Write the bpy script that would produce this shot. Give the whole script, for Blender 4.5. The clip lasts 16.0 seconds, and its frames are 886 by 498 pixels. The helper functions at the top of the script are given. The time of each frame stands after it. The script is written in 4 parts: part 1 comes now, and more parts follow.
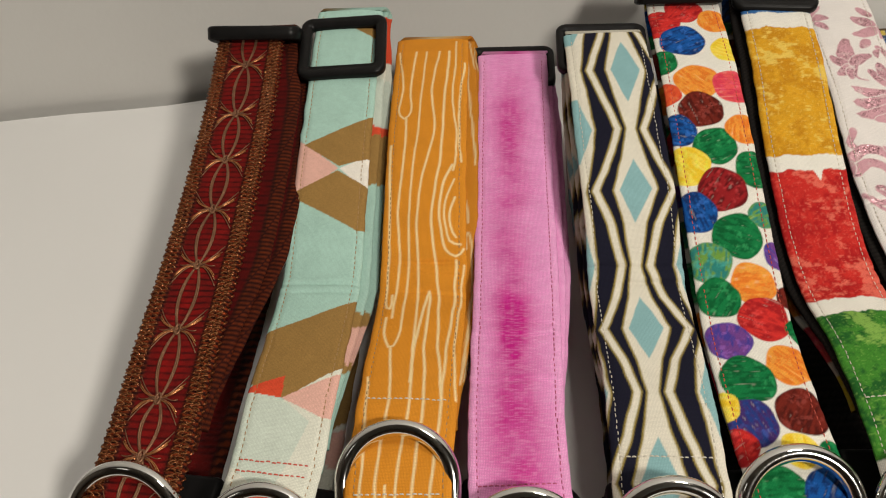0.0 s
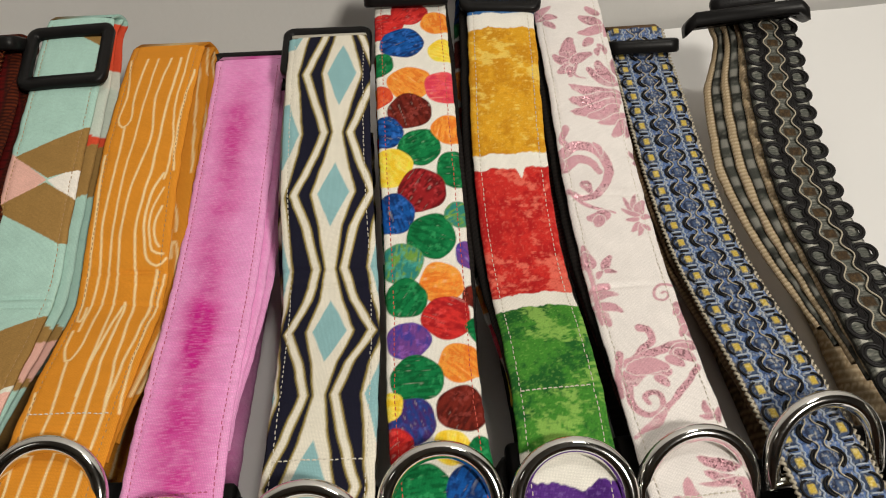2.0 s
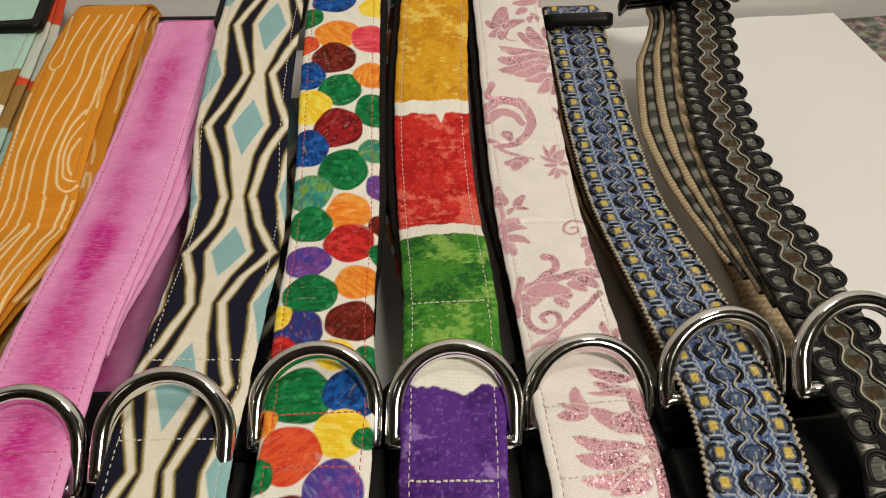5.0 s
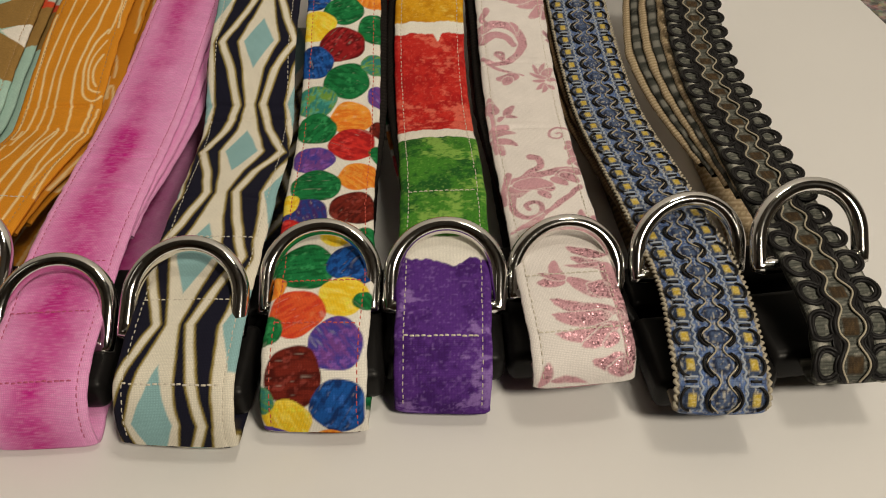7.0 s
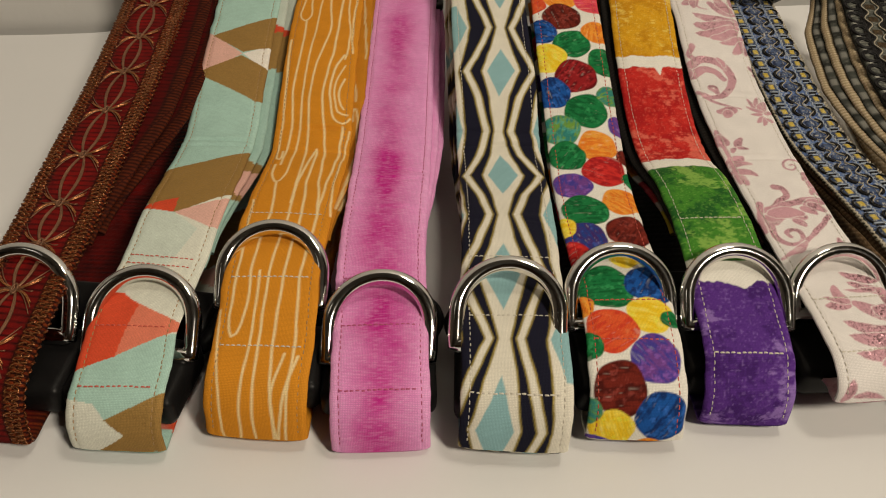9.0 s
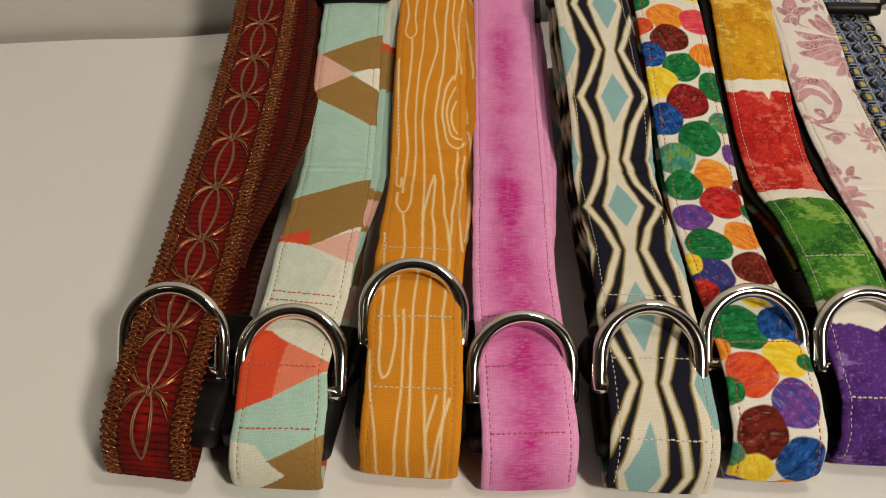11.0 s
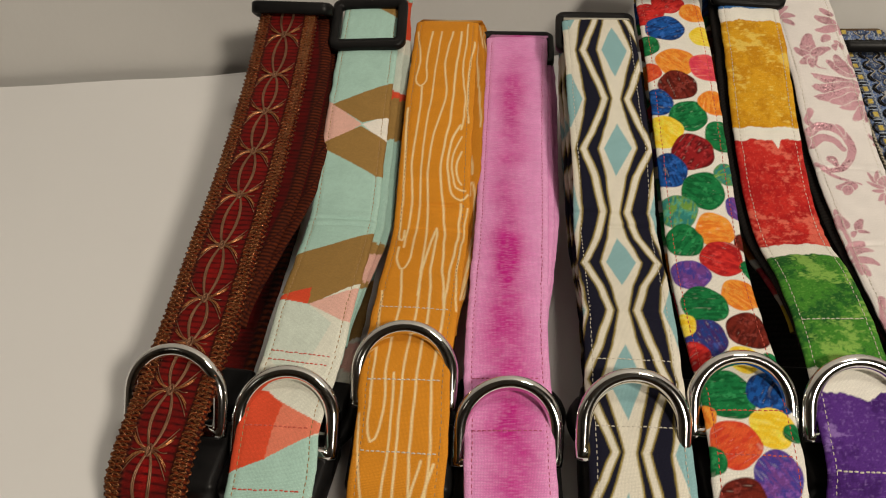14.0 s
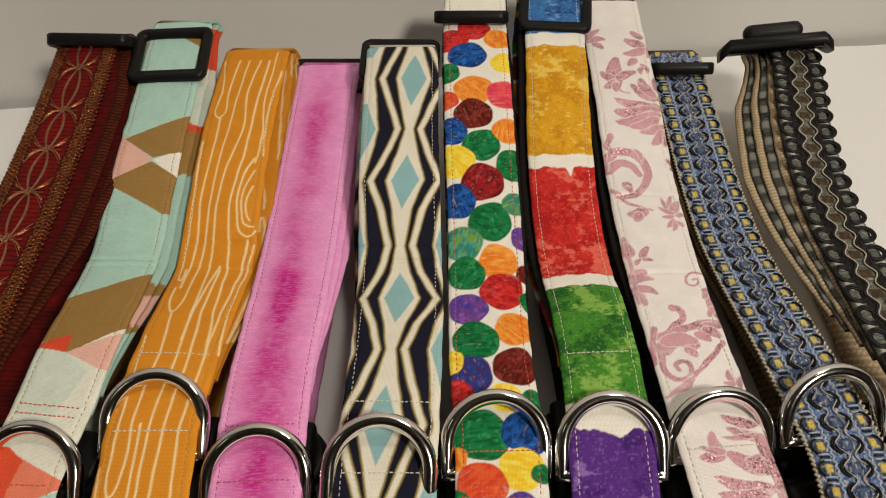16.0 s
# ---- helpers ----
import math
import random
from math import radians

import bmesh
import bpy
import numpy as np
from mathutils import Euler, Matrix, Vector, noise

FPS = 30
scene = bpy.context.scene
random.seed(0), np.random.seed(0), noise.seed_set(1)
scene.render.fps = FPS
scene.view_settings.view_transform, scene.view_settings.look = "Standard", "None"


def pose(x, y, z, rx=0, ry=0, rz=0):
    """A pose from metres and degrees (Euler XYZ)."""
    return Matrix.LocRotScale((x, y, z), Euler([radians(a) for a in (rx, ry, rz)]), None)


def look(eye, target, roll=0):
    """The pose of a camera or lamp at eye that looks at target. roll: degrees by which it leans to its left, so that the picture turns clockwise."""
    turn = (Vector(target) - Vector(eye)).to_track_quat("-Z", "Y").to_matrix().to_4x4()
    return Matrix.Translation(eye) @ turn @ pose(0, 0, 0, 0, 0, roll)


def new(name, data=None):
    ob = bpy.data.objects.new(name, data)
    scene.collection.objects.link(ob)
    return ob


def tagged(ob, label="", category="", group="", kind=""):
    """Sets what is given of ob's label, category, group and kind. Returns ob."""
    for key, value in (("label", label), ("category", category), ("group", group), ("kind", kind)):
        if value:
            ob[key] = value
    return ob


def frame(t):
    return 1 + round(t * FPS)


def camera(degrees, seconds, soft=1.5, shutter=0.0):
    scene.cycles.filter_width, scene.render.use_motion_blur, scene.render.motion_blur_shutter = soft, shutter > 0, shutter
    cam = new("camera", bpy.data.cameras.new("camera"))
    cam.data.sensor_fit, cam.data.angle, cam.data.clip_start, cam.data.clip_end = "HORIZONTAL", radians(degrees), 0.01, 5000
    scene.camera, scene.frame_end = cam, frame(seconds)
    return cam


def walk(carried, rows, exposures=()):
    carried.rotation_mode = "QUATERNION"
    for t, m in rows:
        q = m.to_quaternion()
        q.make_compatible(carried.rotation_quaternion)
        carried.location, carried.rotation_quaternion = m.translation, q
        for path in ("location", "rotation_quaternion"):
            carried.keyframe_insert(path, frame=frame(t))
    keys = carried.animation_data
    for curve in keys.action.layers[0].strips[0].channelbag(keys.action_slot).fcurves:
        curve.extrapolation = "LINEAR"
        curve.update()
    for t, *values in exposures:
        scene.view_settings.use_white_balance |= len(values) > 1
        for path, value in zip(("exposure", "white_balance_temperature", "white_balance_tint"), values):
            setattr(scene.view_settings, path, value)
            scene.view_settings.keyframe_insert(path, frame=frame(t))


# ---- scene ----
cam = camera(55.2, 16.0, soft=1.1)
PATH = [
    (0, 0.0035, -0.0351, 0.3174, 43.57, 2.73, 2.71),
    (0.5, 0.0186, -0.0379, 0.3172, 43.62, 2.13, 1.81),
    (1, 0.0517, -0.0379, 0.3204, 43.17, 1.74, 0.36),
    (1.5, 0.0940, -0.0347, 0.3199, 43.24, 1.84, -0.98),
    (2, 0.1194, -0.0319, 0.3155, 43.33, 1.58, -1.14),
    (2.5, 0.1371, -0.0249, 0.3084, 43.18, 1.70, -0.76),
    (3, 0.1436, -0.0281, 0.3084, 43.46, 1.80, -0.68),
    (3.2, 0.1492, -0.0305, 0.3061, 43.89, 1.72, -0.54),
    (5.3, 0.1633, -0.0934, 0.2521, 49.76, 0.49, 0.60),
    (5.5, 0.1633, -0.1055, 0.2494, 49.29, 0.47, 0.51),
    (6, 0.1683, -0.1206, 0.2484, 48.77, 0.97, 0.90),
    (6.5, 0.1747, -0.1236, 0.2484, 48.46, 1.27, 1.77),
    (7, 0.1688, -0.1273, 0.2511, 48.43, 0.54, 1.13),
    (7.5, 0.1352, -0.1292, 0.2504, 48.58, -2.40, -1.16),
    (8, 0.1007, -0.1335, 0.2572, 48.79, -1.67, -0.38),
    (8.5, 0.0679, -0.1430, 0.2667, 49.39, -1.89, -0.58),
    (9, 0.0362, -0.1467, 0.2706, 49.22, -1.28, 0.81),
    (9.5, 0.0020, -0.1510, 0.2767, 48.74, -0.99, 1.02),
    (10, -0.0222, -0.1489, 0.2865, 47.35, -1.47, 1.01),
    (10.2, -0.0246, -0.1448, 0.2873, 46.83, -1.68, 0.84),
    (12.3, -0.0162, -0.1181, 0.3301, 46.02, -0.34, 2.98),
    (12.5, -0.0125, -0.1181, 0.3311, 45.95, 0.01, 3.32),
    (13, 0.0023, -0.1145, 0.3330, 45.41, 1.12, 4.70),
    (13.5, 0.0067, -0.1124, 0.3279, 45.71, 1.46, 4.86),
    (14, 0.0069, -0.1090, 0.3330, 45.20, 1.22, 4.50),
    (14.5, 0.0201, -0.1022, 0.3351, 45.31, 0.90, 3.91),
    (15, 0.0455, -0.0920, 0.3294, 45.45, 0.61, 2.97),
    (15.5, 0.0718, -0.0864, 0.3323, 45.19, 0.90, 2.13),
    (16, 0.0999, -0.0868, 0.3357, 45.63, 0.58, 1.71),
]
walk(cam, [(t, pose(*row)) for t, *row in PATH], [(0.0, 0.66, 6050, 5), (1.0, 0.82, 5950, 5), (2.0, 0.70, 5950, 5), (3.0, 0.61, 6000, 5), (5.5, 0.50, 6300, 5), (7.0, 0.25, 6600, 5), (9.0, 0.31, 6650, 5), (10.0, 0.40, 6650, 5), (12.5, 0.40, 6500, 6), (16.0, 0.54, 6300, 6)])

# ---- light ----
world = bpy.data.worlds.new("kitchen_air")
scene.world = world
world.use_nodes = True
world.node_tree.nodes["Background"].inputs[0].default_value = (1.0, 0.86, 0.70, 1)
world.node_tree.nodes["Background"].inputs[1].default_value = 0.004


def ceiling_or_fill_lamp(eye, target, size, watts, colour):
    data = bpy.data.lights.new("ceiling_or_fill_lamp", "AREA")
    data.shape, data.size, data.energy, data.color = "DISK", size, watts, colour
    ob = new("ceiling_or_fill_lamp", data)
    ob.matrix_world = look(eye, target)
    return ob


ceiling_or_fill_lamp((0.81, -0.79, 1.28), (0.05, 0.2, 0), 0.24, 15.5, (1.0, 0.87, 0.73))
ceiling_or_fill_lamp((0.55, 0.25, 1.8), (0.05, 0.2, 0), 0.30, 5.0, (1.0, 0.88, 0.75))
# faint fill from the left, added without a known lamp there
ceiling_or_fill_lamp((-1.2, -0.6, 1.9), (0.05, 0.2, 0), 0.3, 0.2, (1.0, 0.88, 0.75))

# ---- strap lines ----
# near lip to far end: x over y, and height over y, in metres
XLINE = {
    1: [(0.0550, -0.1390), (0.1300, -0.1323), (0.1850, -0.1308), (0.2300, -0.1295), (0.3000, -0.1299), (0.3650, -0.1328)],
    2: [(0.0470, -0.0871), (0.0700, -0.0864), (0.0960, -0.0880), (0.1270, -0.0832), (0.1500, -0.0823), (0.2080, -0.0799), (0.2900, -0.0806), (0.3500, -0.0812)],
    3: [(0.0520, -0.0346), (0.0860, -0.0333), (0.1190, -0.0343), (0.1600, -0.0335), (0.2110, -0.0323), (0.3000, -0.0338), (0.3800, -0.0346)],
    4: [(0.0470, 0.0158), (0.0670, 0.0143), (0.0960, 0.0128), (0.1450, 0.0103), (0.2145, 0.0110), (0.3000, 0.0107), (0.3790, 0.0105)],
    5: [(0.0470, 0.0666), (0.0700, 0.0675), (0.1060, 0.0671), (0.1600, 0.0674), (0.2200, 0.0655), (0.2900, 0.0617), (0.3650, 0.0592)],
    6: [(0.0520, 0.1157), (0.0900, 0.1155), (0.1120, 0.1154), (0.1600, 0.1116), (0.2200, 0.1098), (0.2940, 0.1062), (0.3840, 0.1026)],
    7: [(0.0560, 0.1618), (0.0800, 0.1624), (0.1100, 0.1622), (0.1600, 0.1610), (0.2120, 0.1565), (0.2800, 0.1514), (0.3730, 0.1519)],
    8: [(0.0690, 0.2152), (0.1050, 0.2107), (0.1600, 0.2061), (0.2150, 0.2009), (0.2830, 0.1971), (0.3930, 0.1918), (0.4300, 0.1905)],
    9: [(0.0570, 0.2618), (0.0777, 0.2615), (0.1130, 0.2618), (0.1600, 0.2542), (0.2230, 0.2450), (0.2930, 0.2378), (0.3800, 0.2331)],
    10: [(0.0700, 0.3123), (0.1000, 0.3103), (0.1630, 0.3016), (0.2140, 0.2970), (0.2660, 0.2938), (0.3220, 0.2966), (0.3775, 0.3041)],
}
ZLINE = {
    1: [(0.0551, -0.0073), (0.0559, 0.0019), (0.0586, 0.0100), (0.0646, 0.0167), (0.1000, 0.0275), (0.1550, 0.0360), (0.2000, 0.0413), (0.3270, 0.0584), (0.3650, 0.0644), (0.3720, 0.0645)],
    2: [(0.0513, -0.0066), (0.0521, 0.0008), (0.0548, 0.0074), (0.0608, 0.0129), (0.0956, 0.0181), (0.1270, 0.0236), (0.1600, 0.0265), (0.2000, 0.0238), (0.2280, 0.0233), (0.2550, 0.0315), (0.2800, 0.0383), (0.3350, 0.0510), (0.3650, 0.0588), (0.3900, 0.0642)],
    3: [(0.0591, -0.0070), (0.0599, 0.0014), (0.0626, 0.0088), (0.0686, 0.0150), (0.0865, 0.0196), (0.1170, 0.0268), (0.1600, 0.0276), (0.2000, 0.0223), (0.2200, 0.0195), (0.2450, 0.0265), (0.2550, 0.0297), (0.3000, 0.0410), (0.3670, 0.0491), (0.3830, 0.0488)],
    4: [(0.0565, -0.0100), (0.0573, -0.0016), (0.0600, 0.0058), (0.0660, 0.0120), (0.1030, 0.0181), (0.1600, 0.0214), (0.2400, 0.0236), (0.3600, 0.0381), (0.3790, 0.0410)],
    5: [(0.0548, -0.0054), (0.0556, 0.0033), (0.0583, 0.0111), (0.0643, 0.0176), (0.0850, 0.0223), (0.1000, 0.0233), (0.1600, 0.0254), (0.2000, 0.0226), (0.2200, 0.0238), (0.2545, 0.0435), (0.2900, 0.0517), (0.3300, 0.0590), (0.3660, 0.0621)],
    6: [(0.0624, -0.0064), (0.0632, 0.0014), (0.0659, 0.0084), (0.0719, 0.0141), (0.0850, 0.0195), (0.1000, 0.0212), (0.1600, 0.0225), (0.2000, 0.0224), (0.2400, 0.0324), (0.2850, 0.0474), (0.3400, 0.0618), (0.3840, 0.0674), (0.4100, 0.0736)],
    7: [(0.0720, -0.0069), (0.0728, 0.0007), (0.0755, 0.0075), (0.0815, 0.0131), (0.0855, 0.0174), (0.1000, 0.0205), (0.1300, 0.0261), (0.1600, 0.0281), (0.1900, 0.0278), (0.2200, 0.0227), (0.2450, 0.0266), (0.2760, 0.0373), (0.3400, 0.0572), (0.3840, 0.0651), (0.4250, 0.0747)],
    8: [(0.0747, 0.0071), (0.0755, 0.0120), (0.0782, 0.0165), (0.0842, 0.0201), (0.1000, 0.0230), (0.1600, 0.0217), (0.2839, 0.0282), (0.3400, 0.0440), (0.4300, 0.0594)],
    9: [(0.0627, 0.0066), (0.0635, 0.0109), (0.0662, 0.0148), (0.0722, 0.0181), (0.0827, 0.0203), (0.1630, 0.0227), (0.2455, 0.0168), (0.2760, 0.0198), (0.3400, 0.0293), (0.3900, 0.0352), (0.4020, 0.0376)],
    10: [(0.0769, 0.0072), (0.0777, 0.0115), (0.0804, 0.0154), (0.0864, 0.0187), (0.0904, 0.0223), (0.1630, 0.0288), (0.2455, 0.0299), (0.3000, 0.0348), (0.3800, 0.0452), (0.3960, 0.0475)],
}
BOARD = -0.0135
WIDE = {1: 0.0354, 2: 0.0370, 3: 0.0405, 4: 0.0392, 5: 0.0433, 6: 0.0388, 7: 0.0365, 8: 0.0383, 9: 0.0331, 10: 0.0298}


def smooth_line(points, step=0.0005):
    """Evenly spaced points on a soft curve through the given ones."""
    p = np.array(points, float)
    p = np.vstack([2 * p[0] - p[1], p, 2 * p[-1] - p[-2]])
    out = []
    for a, b, c, d in zip(p[:-3], p[1:-2], p[2:-1], p[3:]):
        ab, bc, cd = (max(np.linalg.norm(n - m), 1e-6) ** 0.5 for m, n in ((a, b), (b, c), (c, d)))
        m1 = bc * ((b - a) / ab - (c - a) / (ab + bc) + (c - b) / bc)
        m2 = bc * ((c - b) / bc - (d - b) / (bc + cd) + (d - c) / cd)
        s = np.linspace(0, 1, 40, endpoint=False)[:, None]
        out.append((2 * s**3 - 3 * s**2 + 1) * b + (s**3 - 2 * s**2 + s) * m1 + (3 * s**2 - 2 * s**3) * c + (s**3 - s**2) * m2)
    q = np.vstack([*out, p[-2:-1]])
    along = np.r_[0, np.cumsum(np.linalg.norm(np.diff(q, axis=0), axis=1))]
    at = np.linspace(0, along[-1], max(3, int(along[-1] / step) + 1))
    return np.stack([np.interp(at, along, q[:, k]) for k in range(q.shape[1])], 1), at


def top_line(n, step=0.0005):
    """The centre line of collar n's upper side, v = 0 at the near lip, with its crosswise direction."""
    yz, v = smooth_line(ZLINE[n], step)
    xy, _ = smooth_line([(y, x) for y, x in XLINE[n]], 0.001)
    order = np.argsort(xy[:, 0])
    x = np.interp(yz[:, 0], xy[order, 0], xy[order, 1])
    ker = np.ones(41) / 41
    slope = np.interp(yz[:, 0], xy[order, 0], np.convolve(np.pad(np.gradient(xy[order, 1], xy[order, 0]), 20, "edge"), ker, "valid"))
    side = np.stack([np.ones_like(slope), -slope, 0 * slope], 1)
    return np.c_[x, yz], side / np.linalg.norm(side, axis=1)[:, None], v


# ---- materials ----
def srgb(*c):
    c = np.array(c, float) / 255
    return np.where(c <= 0.04045, c / 12.92, ((c + 0.055) / 1.055) ** 2.4)


def material(name, colour=(0.5, 0.5, 0.5), rough=0.6, metal=0.0, build=None):
    m = bpy.data.materials.new(name)
    m.use_nodes = True
    tree = m.node_tree
    bsdf = tree.nodes["Principled BSDF"]
    bsdf.inputs["Base Color"].default_value = (*colour, 1)
    bsdf.inputs["Roughness"].default_value = rough
    bsdf.inputs["Metallic"].default_value = metal
    if build:
        build(tree, bsdf)
    return m


def add(tree, kind, **values):
    node = tree.nodes.new(kind)
    for key, value in values.items():
        if key in node.inputs:
            node.inputs[key].default_value = value
    return node


def mottle(scale, low, high, rough_low, rough_high, bump, fine=900.0):
    """Two scales of variation in colour and gloss and a fine relief."""

    def build(tree, bsdf):
        link = tree.links.new
        pos = tree.nodes.new("ShaderNodeTexCoord")
        big, small = add(tree, "ShaderNodeTexNoise", Scale=scale, Detail=5.0), add(tree, "ShaderNodeTexNoise", Scale=fine, Detail=3.0)
        for n in (big, small):
            link(pos.outputs["Object"], n.inputs["Vector"])
        mix = tree.nodes.new("ShaderNodeMix")
        mix.data_type = "RGBA"
        mix.inputs[6].default_value, mix.inputs[7].default_value = (*low, 1), (*high, 1)
        link(big.outputs["Fac"], mix.inputs[0])
        link(mix.outputs[2], bsdf.inputs["Base Color"])
        ramp = add(tree, "ShaderNodeMapRange")
        ramp.inputs[3].default_value, ramp.inputs[4].default_value = rough_low, rough_high
        link(small.outputs["Fac"], ramp.inputs[0])
        link(ramp.outputs[0], bsdf.inputs["Roughness"])
        b = add(tree, "ShaderNodeBump", Strength=bump, Distance=0.0004)
        link(small.outputs["Fac"], b.inputs["Height"])
        link(b.outputs[0], bsdf.inputs["Normal"])

    return build


def cloth(weave, bump, glitter=0.0, rough=0.85, sheen=0.0):
    """Printed or dyed cloth: the colour of each place, a woven grain, lint, and metallic flecks where the print has them."""

    def build(tree, bsdf):
        link = tree.links.new
        dye = tree.nodes.new("ShaderNodeAttribute")
        dye.attribute_name = "dye"
        uv = tree.nodes.new("ShaderNodeUVMap")
        uv.uv_map = "cloth"
        waves = []
        for axis in ("X", "Y"):
            w = add(tree, "ShaderNodeTexWave", Scale=weave, Distortion=1.2, Detail=1.0)
            w.bands_direction = axis
            w.inputs["Detail Scale"].default_value = 2.0
            link(uv.outputs[0], w.inputs["Vector"])
            waves.append(w)
        grain = add(tree, "ShaderNodeTexNoise", Scale=1500.0, Detail=2.0)
        blot = add(tree, "ShaderNodeTexNoise", Scale=90.0, Detail=4.0)
        for n in (grain, blot):
            link(uv.outputs[0], n.inputs["Vector"])
        cross = tree.nodes.new("ShaderNodeMath")
        cross.operation = "MULTIPLY"
        link(waves[0].outputs["Fac"], cross.inputs[0])
        link(waves[1].outputs["Fac"], cross.inputs[1])
        lift = tree.nodes.new("ShaderNodeMath")
        lift.operation = "ADD"
        link(cross.outputs[0], lift.inputs[0])
        link(grain.outputs["Fac"], lift.inputs[1])
        shade = add(tree, "ShaderNodeMapRange")
        shade.inputs[1].default_value, shade.inputs[2].default_value = 0.3, 1.4
        shade.inputs[3].default_value, shade.inputs[4].default_value = 0.80, 1.12
        link(lift.outputs[0], shade.inputs[0])
        worn = add(tree, "ShaderNodeMapRange")
        worn.inputs[3].default_value, worn.inputs[4].default_value = 0.88, 1.10
        link(blot.outputs["Fac"], worn.inputs[0])
        both = tree.nodes.new("ShaderNodeMath")
        both.operation = "MULTIPLY"
        link(shade.outputs[0], both.inputs[0])
        link(worn.outputs[0], both.inputs[1])
        tint = tree.nodes.new("ShaderNodeVectorMath")
        tint.operation = "SCALE"
        link(dye.outputs["Color"], tint.inputs[0])
        link(both.outputs[0], tint.inputs["Scale"])
        link(tint.outputs[0], bsdf.inputs["Base Color"])
        b = add(tree, "ShaderNodeBump", Strength=bump, Distance=0.0003)
        link(lift.outputs[0], b.inputs["Height"])
        link(b.outputs[0], bsdf.inputs["Normal"])
        bsdf.inputs["Roughness"].default_value = rough
        bsdf.inputs["Sheen Weight"].default_value = sheen
        bsdf.inputs["Specular IOR Level"].default_value = 0.12
        if glitter:
            # metallic ink lies where the dye's alpha is high; its flakes tilt at random
            cell = add(tree, "ShaderNodeTexVoronoi", Scale=glitter)
            link(uv.outputs[0], cell.inputs["Vector"])
            pick = tree.nodes.new("ShaderNodeSeparateColor")
            link(cell.outputs["Color"], pick.inputs[0])
            some = add(tree, "ShaderNodeMath")
            some.operation, some.inputs[1].default_value = "GREATER_THAN", 0.45
            link(pick.outputs[0], some.inputs[0])
            much = tree.nodes.new("ShaderNodeMath")
            much.operation = "MULTIPLY"
            link(some.outputs[0], much.inputs[0])
            link(dye.outputs["Alpha"], much.inputs[1])
            link(much.outputs[0], bsdf.inputs["Metallic"])
            gloss = add(tree, "ShaderNodeMapRange")
            gloss.inputs[3].default_value, gloss.inputs[4].default_value = rough, 0.32
            link(much.outputs[0], gloss.inputs[0])
            link(gloss.outputs[0], bsdf.inputs["Roughness"])
            flake = tree.nodes.new("ShaderNodeVectorMath")
            flake.operation = "MULTIPLY_ADD"
            flake.inputs[1].default_value = (0.9, 0.9, 0.9)
            flake.inputs[2].default_value = (-0.45, -0.45, -0.45)
            link(cell.outputs["Color"], flake.inputs[0])
            turn = tree.nodes.new("ShaderNodeVectorMath")
            turn.operation = "SCALE"
            link(flake.outputs[0], turn.inputs[0])
            link(much.outputs[0], turn.inputs["Scale"])
            plus = tree.nodes.new("ShaderNodeVectorMath")
            link(b.outputs[0], plus.inputs[0])
            link(turn.outputs[0], plus.inputs[1])
            unit = tree.nodes.new("ShaderNodeVectorMath")
            unit.operation = "NORMALIZE"
            link(plus.outputs[0], unit.inputs[0])
            link(unit.outputs[0], bsdf.inputs["Normal"])

    return build


def granite(tree, bsdf):
    link = tree.links.new
    pos = tree.nodes.new("ShaderNodeTexCoord")
    cell = add(tree, "ShaderNodeTexVoronoi", Scale=260.0)
    noise_a = add(tree, "ShaderNodeTexNoise", Scale=120.0, Detail=6.0)
    ramp = tree.nodes.new("ShaderNodeValToRGB")
    for n in (cell, noise_a):
        link(pos.outputs["Object"], n.inputs["Vector"])
    ramp.color_ramp.elements[0].position, ramp.color_ramp.elements[0].color = 0.40, (0.02, 0.018, 0.016, 1)
    ramp.color_ramp.elements[1].position, ramp.color_ramp.elements[1].color = 0.62, (0.42, 0.36, 0.30, 1)
    link(noise_a.outputs["Fac"], ramp.inputs[0])
    mix = tree.nodes.new("ShaderNodeMix")
    mix.data_type, mix.blend_type = "RGBA", "MULTIPLY"
    mix.inputs[0].default_value = 0.5
    link(ramp.outputs[0], mix.inputs[6])
    link(cell.outputs["Color"], mix.inputs[7])
    link(mix.outputs[2], bsdf.inputs["Base Color"])
    bsdf.inputs["Roughness"].default_value = 0.2


COTTON = material("printed_cotton", build=cloth(560.0, 0.2))
VELVET = material("crinkled_velvet", build=cloth(500.0, 0.25, sheen=0.12))
GLITTER = material("glitter_printed_cotton", build=cloth(560.0, 0.2, glitter=1500.0))
GOLDINK = material("metallic_printed_cotton", build=cloth(560.0, 0.2, glitter=2600.0))
BRAID = material("woven_braid", build=cloth(600.0, 0.6, rough=0.6, sheen=0.0))
THREAD_WHITE = material("white_thread", build=mottle(300, (0.50, 0.45, 0.37), (0.64, 0.59, 0.50), 0.5, 0.7, 0.3))
THREAD_RED = material("red_thread", build=mottle(300, (0.42, 0.05, 0.03), (0.60, 0.10, 0.06), 0.5, 0.7, 0.3))
THREAD_PINK = material("pink_thread", build=mottle(300, (0.36, 0.05, 0.13), (0.50, 0.09, 0.20), 0.5, 0.7, 0.3))
THREAD_GOLD = material("gold_thread", build=mottle(300, (0.28, 0.16, 0.06), (0.40, 0.25, 0.10), 0.4, 0.6, 0.3))
CHROME = material("chrome", (0.78, 0.77, 0.75), 0.09, 1.0, mottle(60, (0.70, 0.69, 0.67), (0.82, 0.81, 0.79), 0.05, 0.14, 0.01))
